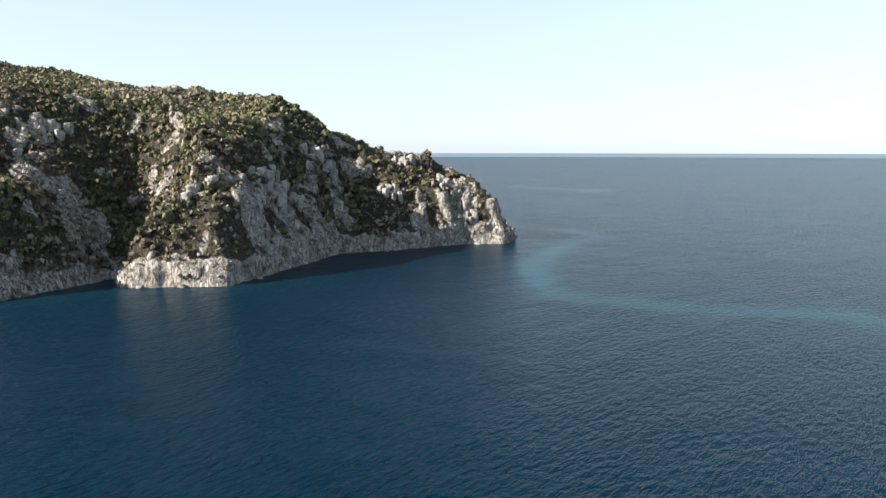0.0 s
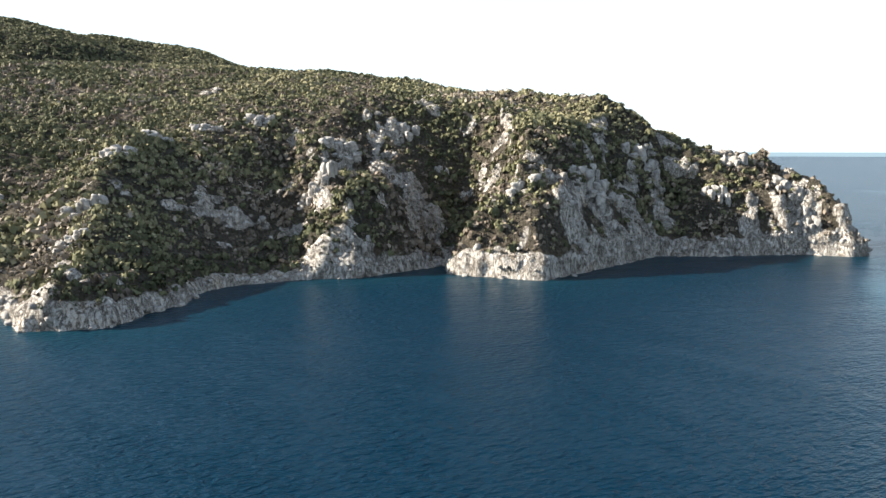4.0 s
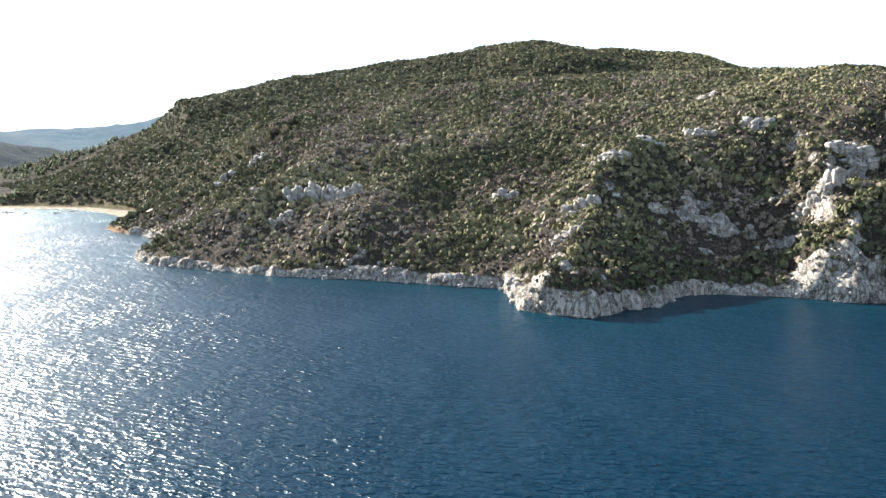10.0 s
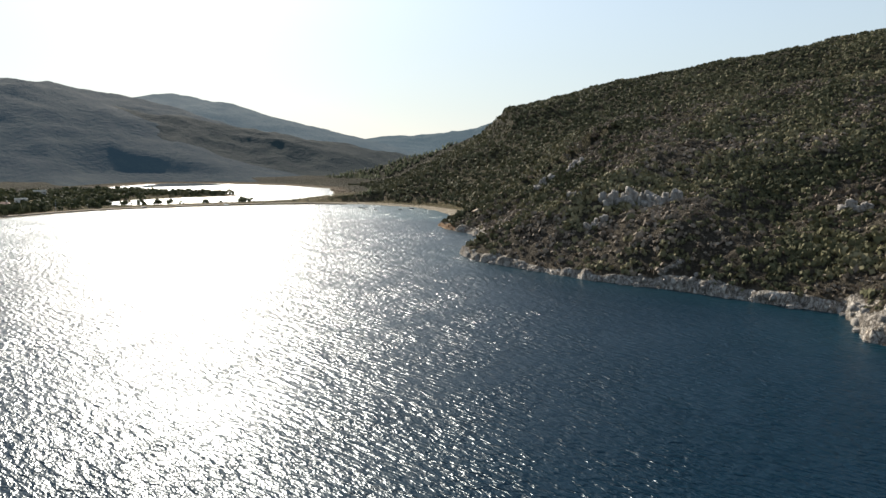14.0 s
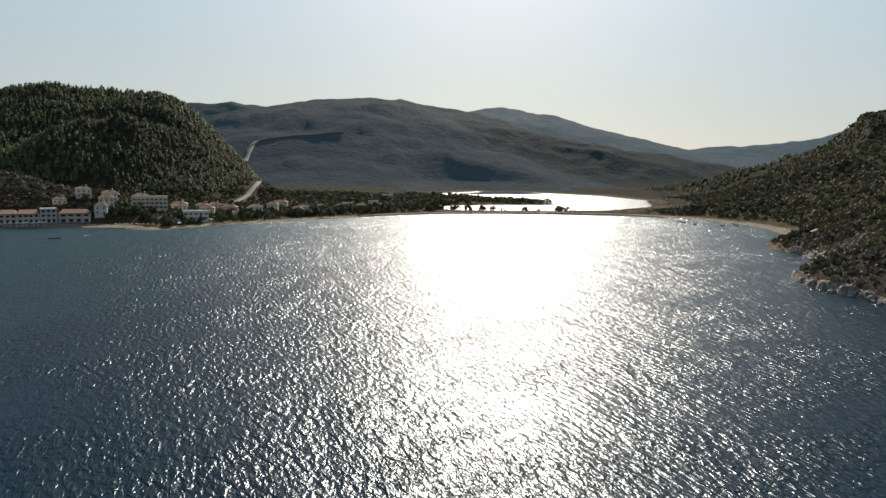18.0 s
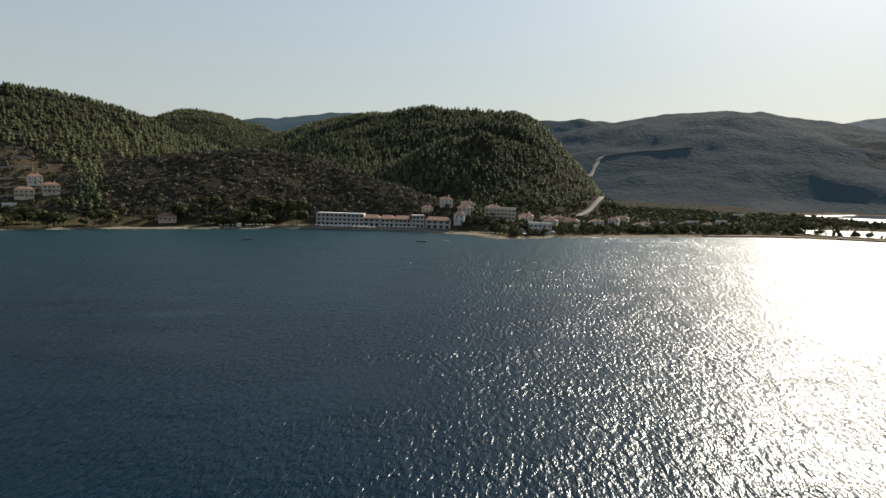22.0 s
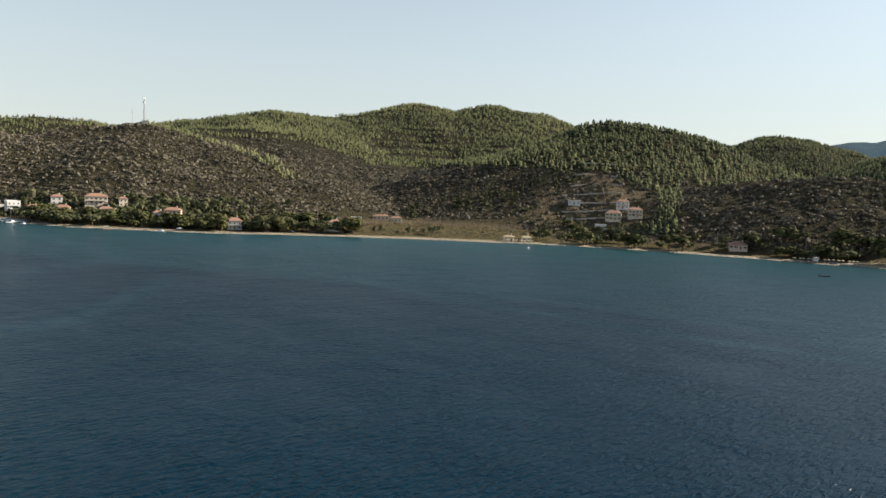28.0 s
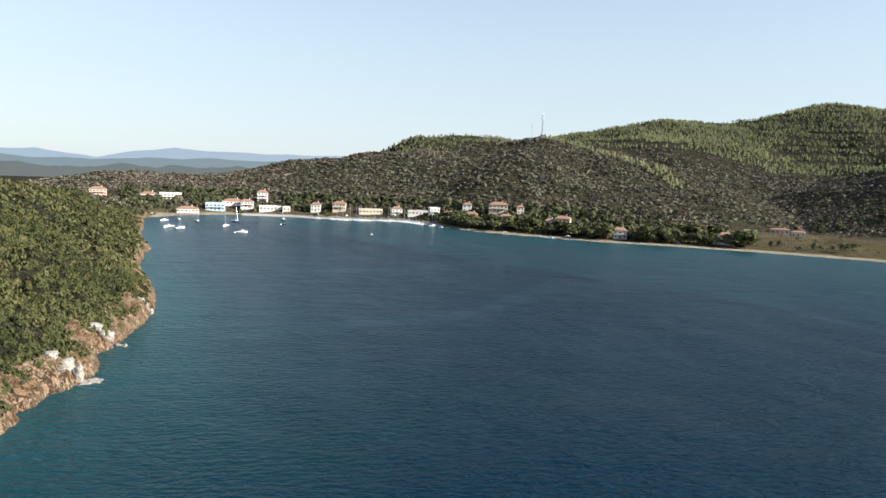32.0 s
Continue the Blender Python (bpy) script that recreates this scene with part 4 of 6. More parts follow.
# woods and scrub on the hills round the bay
def grow_woods():
    x, y = ring_scatter(250000, 84, 256, 540, 1990)
    z, sd, cliff = lay(x, y)
    b = np.degrees(np.arctan2(-x, y)) % 360
    d = np.hypot(x, y)
    keep = (sd > 25) & (z > np.where(d > 950, 10.5, 7)) & (faces_bay(x, y) > -.04)
    scrub = (b > 191) & (d < 1060) | (b > 238) | (b > 138) & (b < 166) & (d < 740) | (b > 176) & (b < 196) & (z < 60)
    keep &= (terraces(x, y, z) < .5) & ((b > 93) | (d > 1080)) & (rng.uniform(size=x.size) < np.where(d > 1300, .75, 1))
    keep &= along(x, y, ROAD_LINE)[0] > 6
    keep &= ~((b > 176) & (b < 193) & (d < 640)) & ~((b > 115) & (b < 136) & (z < 14))
    strip = (along(x, y, [polar(*q) for q in ((207, 828), (203, 800), (199, 760), (197, 725))])[0] < 11) & (sd > 40)
    scrub &= ~strip
    rows = (z + 7 * fbm(x, y, 120, 3, 75)) / 13
    row = (b > 174) & (b < 214) & (d > 1040)
    keep &= ~row | (rows - np.floor(rows) < .58) | (fbm(x, y, 150, 3, 76) > .1)
    w = keep & ~scrub
    hx, hy, hz = x[w], y[w], z[w]
    s = rng.uniform(3.6, 7.6, hx.size) * (1 + .25 * fbm(hx, hy, 160, 2, 73))
    # past bearing 174 the needles are paler: sunlit slopes put into the tint
    tint = np.clip(.46 + .34 * fbm(hx, hy, 120, 3, 69) + .16 * (b[w] > 174) + .25 * strip[w] + rng.normal(scale=.12, size=hx.size), 0, 1)
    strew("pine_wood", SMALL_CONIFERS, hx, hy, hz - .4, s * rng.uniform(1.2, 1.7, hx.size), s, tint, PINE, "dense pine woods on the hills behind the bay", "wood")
    w = keep & scrub
    hx, hy, hz = x[w], y[w], z[w]
    s = rng.uniform(1.5, 3.2, hx.size)
    tint = np.clip(.45 + .25 * fbm(hx, hy, 80, 3, 71) + rng.normal(scale=.15, size=hx.size), 0, 1)
    px, py = ring_scatter(60000, 137, 240, 520, 1000)
    pz, psd, pc = lay(px, py)
    pb, pd = np.degrees(np.arctan2(-px, py)) % 360, np.hypot(px, py)
    w = (psd > 25) & (pz > 6) & (faces_bay(px, py) > -.03) & (terraces(px, py, pz) < .5) & (along(px, py, ROAD_LINE)[0] > 6)
    w &= ((pb > 191) | (pb < 168) & (pd < 740) | (pb > 165) & (pb < 197) & (pz < 60)) & ~((pb > 176) & (pb < 193) & (pd < 640))
    w &= fbm(px, py, 70, 3, 79) + rng.normal(scale=.4, size=px.size) > -.15
    hx, hy, hz = np.concatenate([hx, px[w]]), np.concatenate([hy, py[w]]), np.concatenate([hz, pz[w]])
    s = np.concatenate([s, rng.uniform(1.2, 2.6, w.sum())])
    tint = np.concatenate([tint, np.clip(.42 + .3 * fbm(px[w], py[w], 60, 3, 71) + rng.normal(scale=.18, size=w.sum()), 0, 1)])
    strew("hill_scrub", SCRUB_TUFTS, hx, hy, hz - .3, s, s * rng.uniform(.65, 1.1, hx.size), tint, SCRUB, "grey-green scrub on the dry hills", "scrub")


grow_maquis()
grow_point()
grow_woods()

# ---------------------------------------------------------------- rocks
def rock_shape(seed, tall=1.0):
    """An angular limestone block about 1 m in radius: 12 corners, 20 faces."""
    g = np.random.default_rng(seed)
    p = (1 + 5 ** .5) / 2
    v = np.array([(-1, p, 0), (1, p, 0), (-1, -p, 0), (1, -p, 0), (0, -1, p), (0, 1, p), (0, -1, -p), (0, 1, -p), (p, 0, -1), (p, 0, 1), (-p, 0, -1), (-p, 0, 1)]) / 1.9
    f = np.array([(0, 11, 5), (0, 5, 1), (0, 1, 7), (0, 7, 10), (0, 10, 11), (1, 5, 9), (5, 11, 4), (11, 10, 2), (10, 7, 6), (7, 1, 8),
                  (3, 9, 4), (3, 4, 2), (3, 2, 6), (3, 6, 8), (3, 8, 9), (4, 9, 5), (2, 4, 11), (6, 2, 10), (8, 6, 7), (9, 8, 1)])
    v = v * g.uniform(.55, 1.35, (12, 1)) + g.normal(scale=.16, size=(12, 3))
    v[:, 2] = np.clip(v[:, 2], -.75, .6) * tall
    return v, f, np.zeros(12)


LIMESTONE, _t, _b = material("limestone", .92, 0, .2)
_n, _f = noise_node(_t, .35, 6, .65), noise_node(_t, 2.0, 5, .65)
_r = ramp(_t, _n.outputs["Fac"], [(.3, (.16, .143, .125)), (.43, (.29, .268, .238)), (.58, (.40, .372, .332)), (.74, (.33, .27, .205))])
_p = ramp(_t, _f.outputs["Fac"], [(.3, (.55, .53, .5)), (.55, (1, 1, 1))])
_t.links.new(blend(_t, 1.0, _r.outputs[0], _p.outputs[0], "MULTIPLY"), _b.inputs["Base Color"])
bumped(_t, _b, _f.outputs["Fac"], .6, .9)


def weathered(seed):
    """A weathered limestone buttress about 1 m in radius: upright ribs, clefts and a broken top."""
    g = np.random.default_rng(seed)
    bm = bmesh.new()
    bmesh.ops.create_icosphere(bm, subdivisions=3, radius=1)
    v = np.array([q.co[:] for q in bm.verts])
    f = np.array([[q.index for q in t.verts] for t in bm.faces])
    bm.free()
    o = g.uniform(0, 900, 3)
    cuts = g.normal(size=(22, 3)) * (1, 1, .16)            # planes that the block has broken along
    cuts /= np.linalg.norm(cuts, axis=1)[:, None]
    deep = g.uniform(.62, 1.0, 22)
    cuts[0], deep[0] = Vector((g.normal() * .2, g.normal() * .2, 1)).normalized(), g.uniform(.6, .8)
    v = v * np.min(np.where(v @ cuts.T > .05, deep / np.maximum(v @ cuts.T, .05), 9), axis=1)[:, None]
    a = np.arctan2(v[:, 1], v[:, 0])
    cleft = fbm(np.cos(a) * 2 + o[0], np.sin(a) * 2 + o[0] + v[:, 2] * .15, .8, 3, seed, True)
    v[:, :2] *= (1 - .34 * np.clip(cleft, 0, 1) ** 2)[:, None]
    ledge = v[:, 2] * 4 + fbm(v[:, 0] + o[1], v[:, 1] + o[1], .8, 2, seed + 5)
    v[:, :2] *= (1 + .10 * np.sign(ledge - np.floor(ledge) - .5))[:, None]
    v += .10 * np.stack([fbm(v[:, k - 1] * 2 + v[:, 2] + o[k], v[:, k - 2] * 2 - v[:, 2] + o[k], .6, 3, seed + k) for k in range(3)], -1)
    v[:, 2] += .10 * fbm(v[:, 0] + o[1], v[:, 1] + o[2], .6, 2, seed + 9)
    return v, f, np.zeros(len(v))


def heap_of_blocks():
    """Broken blocks, ribs and scree over the bare parts of the headland, too many to count."""
    x, y, z, sd, rock, st = rock_face(*ring_scatter(60000, -9, 90, 190, 460))
    keep = (sd > .6) & (rng.uniform(size=x.size) < rock * .10 * np.sqrt(1 + st ** 2))
    x, y, z, st = x[keep], y[keep], z[keep], st[keep]
    s = .5 + 1.0 * rng.uniform(size=x.size) ** 2.5
    up = s * rng.uniform(.6, 1.15, x.size) * (1 + .35 * np.clip(st, 0, 2))
    kinds = [rock_shape(100 + k, 1.0) for k in range(8)]
    ob = strew("limestone_blocks", kinds, x, y, z - up * .12, s, up, np.zeros(x.size), LIMESTONE, "broken grey limestone blocks and ribs on the cliffs", "rocks")
    return ob


ROCKS = []
for k in range(8):
    v, f, _s = weathered(200 + k)
    ROCKS.append(mesh_from("rock", v, f, LIMESTONE))


def crag(x, y, wide, high, seed, lean=0.0):
    """An outcrop: upright blocks side by side, each its own piece."""
    g = np.random.default_rng(seed)
    z = float(lay(np.array([x]), np.array([y]))[0][0])
    top = tagged(new("rock_outcrop"), "weathered grey limestone outcrop standing out of the scrub", "rock outcrop", group="outcrops on the slope")
    top.matrix_basis = pose(x, y, z)
    d = math.hypot(x, y)
    side = Vector((-y / d, x / d, 0))
    back = Vector((x / d, y / d, 0))
    n = int(g.integers(7, 10))
    for k in range(n):                     # a row of upright columns, a few lower ones before it
        front = k % 3 == 2
        u = ((k + .5) / n * 2 - 1) * wide * .62 + g.normal() * wide * .04
        w = (-wide * .22 if front else g.normal() * wide * .08)
        p = side * u + back * w
        gz = float(lay(np.array([x + p.x]), np.array([y + p.y]))[0][0]) - z
        h = high * (g.uniform(.25, .45) if front else g.uniform(.5, .8) * (1 - .35 * (u / wide) ** 2))
        o = new("rock", ROCKS[int(g.integers(0, 8))])
        o.parent = top
        o.matrix_basis = pose(p.x, p.y, gz + h * .22, g.normal() * 5, g.normal() * 5, g.uniform(0, 360)) @ Matrix.Diagonal((wide * g.uniform(.21, .31), wide * g.uniform(.16, .24), h * .62, 1))


CRAGS = [(-257, 168, 9, 6), (-200, 164, 9, 6), (-187, 147, 7, 4), (-219, 243, 10, 5), (-209, 266, 11, 6), (-222, 219, 8, 6), (-216, 192, 10, 5), (-158, 240, 9, 12), (-166, 268, 13, 6),
         (-151, 302, 10, 8), (-153, 285, 8, 5), (-130, 297, 5, 5), (-79, 255, 10, 7), (-60, 282, 12, 8), (-54, 288, 9, 8), (-59, 258, 8, 6), (-46, 334, 12, 10), (-302, 90, 10, 11),
         (-296, 99, 10, 12), (-290, 107, 9, 10), (-291, 79, 7, 5), (-316, 75, 5, 5), (-424, 82, 9, 8), (-422, 100, 8, 7), (-7, 352, 9, 9), (16, 346, 9, 8), (24, 341, 8, 8), (-13, 334, 8, 8),
         (140, -70, 8, 3.6), (163, -89, 7, 3), (190, -117, 5, 2.5)]
for _k, (_x, _y, _w, _h) in enumerate(CRAGS):
    crag(_x, _y, _w, _h, 300 + _k)


def boulders():
    """Fallen blocks along the foot of the headland."""
    g = np.random.default_rng(5)
    line = SHORE[(SHORE[:, 2] > 2.2) & (np.hypot(SHORE[:, 0], SHORE[:, 1]) < 420) & (SHORE[:, 0] < 60)]
    for k in range(70):
        px, py = line[g.integers(0, len(line)), :2] + g.normal(scale=.9, size=2)
        s = g.uniform(.7, 1.7)
        o = new("boulder", ROCKS[int(g.integers(5, 8))])
        o.matrix_basis = pose(px, py, s * .12, g.uniform(-15, 15), g.uniform(-15, 15), g.uniform(0, 360)) @ Matrix.Diagonal((s * 1.3, s, s * .8, 1))
        tagged(o, "pale limestone boulder lying at the waterline", "boulder", group="boulders along the shore")


heap_of_blocks()
boulders()

# ---------------------------------------------------------------- houses, boats and beach things
class Shape:
    """A mesh put together from simple solids."""

    def __init__(self):
        self.v, self.f = [], []

    def add(self, verts, faces):
        b = len(self.v)
        self.v += [tuple(p) for p in verts]
        self.f += [tuple(i + b for i in q) for q in faces]
        return self

    def box(self, cx, cy, z0, sx, sy, sz, taper=1.0):
        x, y, k = sx / 2, sy / 2, taper
        return self.add([(cx - x, cy - y, z0), (cx + x, cy - y, z0), (cx + x, cy + y, z0), (cx - x, cy + y, z0),
                         (cx - x * k, cy - y * k, z0 + sz), (cx + x * k, cy - y * k, z0 + sz), (cx + x * k, cy + y * k, z0 + sz), (cx - x * k, cy + y * k, z0 + sz)],
                        [(0, 3, 2, 1), (4, 5, 6, 7), (0, 1, 5, 4), (1, 2, 6, 5), (2, 3, 7, 6), (3, 0, 4, 7)])

    def hip(self, sx, sy, z0, rise, over=.5, ridge=.45, thick=.18):
        x, y, r = sx / 2 + over, sy / 2 + over, sx / 2 * ridge
        return self.add([(-x, -y, z0), (x, -y, z0), (x, y, z0), (-x, y, z0), (-x, -y, z0 + thick), (x, -y, z0 + thick), (x, y, z0 + thick), (-x, y, z0 + thick),
                         (-r, 0, z0 + rise), (r, 0, z0 + rise)],
                        [(0, 3, 2, 1), (0, 1, 5, 4), (1, 2, 6, 5), (2, 3, 7, 6), (3, 0, 4, 7), (4, 5, 9, 8), (6, 7, 8, 9), (5, 6, 9), (7, 4, 8)])

    def tube(self, x0, y0, z0, x1, y1, z1, r0, r1, sides=6):
        a, b = Vector((x0, y0, z0)), Vector((x1, y1, z1))
        w = (b - a).normalized()
        u = w.orthogonal().normalized()
        k = w.cross(u)
        vs = [p + (u * math.cos(6.2832 * j / sides) + k * math.sin(6.2832 * j / sides)) * r for p, r in ((a, r0), (b, r1)) for j in range(sides)]
        fs = [(j, (j + 1) % sides, sides + (j + 1) % sides, sides + j) for j in range(sides)] + [tuple(range(sides))[::-1], tuple(range(sides, 2 * sides))]
        return self.add(vs, fs)

    def lathe(self, profile, sides=10, cx=0, cy=0):
        vs = [(cx + r * math.cos(6.2832 * j / sides), cy + r * math.sin(6.2832 * j / sides), z) for r, z in profile for j in range(sides)]
        fs = [(i * sides + j, i * sides + (j + 1) % sides, (i + 1) * sides + (j + 1) % sides, (i + 1) * sides + j) for i in range(len(profile) - 1) for j in range(sides)]
        return self.add(vs, fs)

    def mesh(self, name, mat):
        me = bpy.data.meshes.new(name)
        me.from_pydata(self.v, [], self.f)
        me.update()
        me.materials.append(mat)
        return me


def part(name, shape, mat, parent, label="", m=None):
    o = new(name, shape if isinstance(shape, bpy.types.Mesh) else shape.mesh(name, mat))
    o.parent = parent
    if m is not None:
        o.matrix_basis = m
    if label:
        tagged(o, label)
    return o


def ground_z(x, y):
    return max(0.0, float(lay(np.array([x]), np.array([y]))[0][0]))


def facing(x, y, off=0.0):
    """Heading in degrees with which a thing's front (-y) looks at the middle of the bay."""
    return math.degrees(math.atan2(y, x)) - 90 + off


WHITE = plain("white_render", (.62, .60, .56), .85, vary=.06, scale=.6)
CREAM = plain("cream_render", (.62, .54, .42), .85, vary=.07, scale=.6)
PINK = plain("pale_pink_render", (.58, .44, .36), .85, vary=.07, scale=.6)
PALE_BLUE = plain("pale_blue_render", (.45, .58, .66), .8, vary=.06, scale=.6)
TILES = plain("clay_tiles", (.29, .17, .12), .85, vary=.28, scale=1.6)
GREY_ROOF = plain("grey_roof", (.30, .29, .28), .8, vary=.15, scale=.8)
CONCRETE = plain("concrete", (.40, .385, .36), .9, vary=.15, scale=.7)
GLASS_DARK = plain("dark_window_glass", (.03, .038, .045), .12, vary=.2, spec=.5)
SHUTTER = plain("brown_shutter", (.16, .10, .06), .7)
TIMBER = plain("weathered_timber", (.22, .16, .11), .85, vary=.25, scale=4)
BOAT_WHITE = plain("white_gelcoat", (.78, .78, .77), .3, vary=.03, spec=.5)
BOAT_DARK = plain("dark_painted_wood", (.05, .06, .075), .5, vary=.2)
BOAT_BLUE = plain("blue_canvas", (.05, .12, .30), .8)
ALLOY = plain("grey_alloy", (.55, .56, .57), .35, .8, vary=.05)
STEEL = plain("galvanised_steel", (.42, .43, .44), .5, .6, vary=.1)
THATCH = plain("straw_thatch", (.38, .31, .20), .95, vary=.2, scale=5)
CANVAS = plain("cream_canvas", (.70, .66, .58), .9, vary=.05)
ASPHALT = plain("asphalt", (.12, .117, .112), .9, vary=.15, scale=.3)
DIRT = plain("dirt_track", (.26, .205, .145), .95, vary=.2, scale=.3)
STONE_WALL = plain("dry_stone", (.33, .29, .24), .95, vary=.35, scale=1.2)

_wp = Shape().box(0, .03, 0, 1.0, .06, 1.25).mesh("window", GLASS_DARK)
_wf = Shape().box(0, -.03, 1.25, 1.2, .1, .1).box(0, -.05, -.1, 1.25, .16, .1).box(-.55, -.02, 0, .1, .08, 1.25).box(.55, -.02, 0, .1, .08, 1.25).mesh("window_frame", WHITE)
_sh = Shape().box(0, -.02, 0, .46, .05, 1.25).mesh("shutter", SHUTTER)


def add_window(parent, x, y, z, turn=0, shutters=False):
    w = part("window", _wp, None, parent, m=pose(x, y, z, 0, 0, turn))
    part("window_frame", _wf, None, w)
    if shutters:
        for side in (-.82, .82):
            part("shutter", _sh, None, w, m=pose(side, 0, 0))


def house(x, y, w, d, storeys, wall, roof, label, off=0.0, flat=False, balcony=False, shutters=False, name="house"):
    z = ground_z(x, y)
    top = tagged(new(name), label, "house", group="houses round the bay")
    top.matrix_basis = pose(x, y, z, 0, 0, facing(x, y, off))
    h = 2.9 * storeys + .3
    part("wall", Shape().box(0, 0, -2.5, w, d, h + 2.5), wall, top)
    if flat:
        part("roof", Shape().box(0, 0, h, w + .5, d + .5, .3).box(0, -d / 2 - .1, h + .3, w + .5, .2, .5).box(0, d / 2 + .1, h + .3, w + .5, .2, .5).box(-w / 2 - .1, 0, h + .3, .2, d, .5).box(w / 2 + .1, 0, h + .3, .2, d, .5), wall, top)
    else:
        r = part("roof", Shape().hip(w, d, h, min(w, d) * .26), roof, top, "terracotta tile roof" if roof is TILES else "grey sheet roof")
        part("chimney", Shape().box(w * .22, d * .12, h + .5, .8, .8, min(w, d) * .26 + .4).box(w * .22, d * .12, h + min(w, d) * .26 + .9, 1.0, 1.0, .15), wall, r)
    n = max(2, int(w / 3.0))
    for s in range(storeys):
        for k in range(n):
            px = (k + .5) / n * w - w / 2
            if s == 0 and k == n // 2:
                part("door", Shape().box(0, 0, 0, 1.1, .1, 2.1), SHUTTER, top, "brown wooden door", m=pose(px, -d / 2 - .04, .1))
            else:
                add_window(top, px, -d / 2 - .03, 2.9 * s + 1.0, 0, shutters)
        for sx, turn in ((-1, -90), (1, 90)):
            add_window(top, sx * (w / 2 + .03), 0, 2.9 * s + 1.0, turn)
    if balcony:
        for s in range(1, storeys):
            b = part("balcony", Shape().box(0, -d / 2 - .8, 2.9 * s, w * .8, 1.6, .18), CONCRETE, top)
            part("railing", Shape().box(0, -d / 2 - 1.55, 2.9 * s + .18, w * .8, .06, .9), wall, b)
            for k in (-1, 1):
                part("column", Shape().box(k * w * .38, -d / 2 - 1.4, 2.9 * (s - 1) - .2, .3, .3, 2.9), wall, top)
    return top


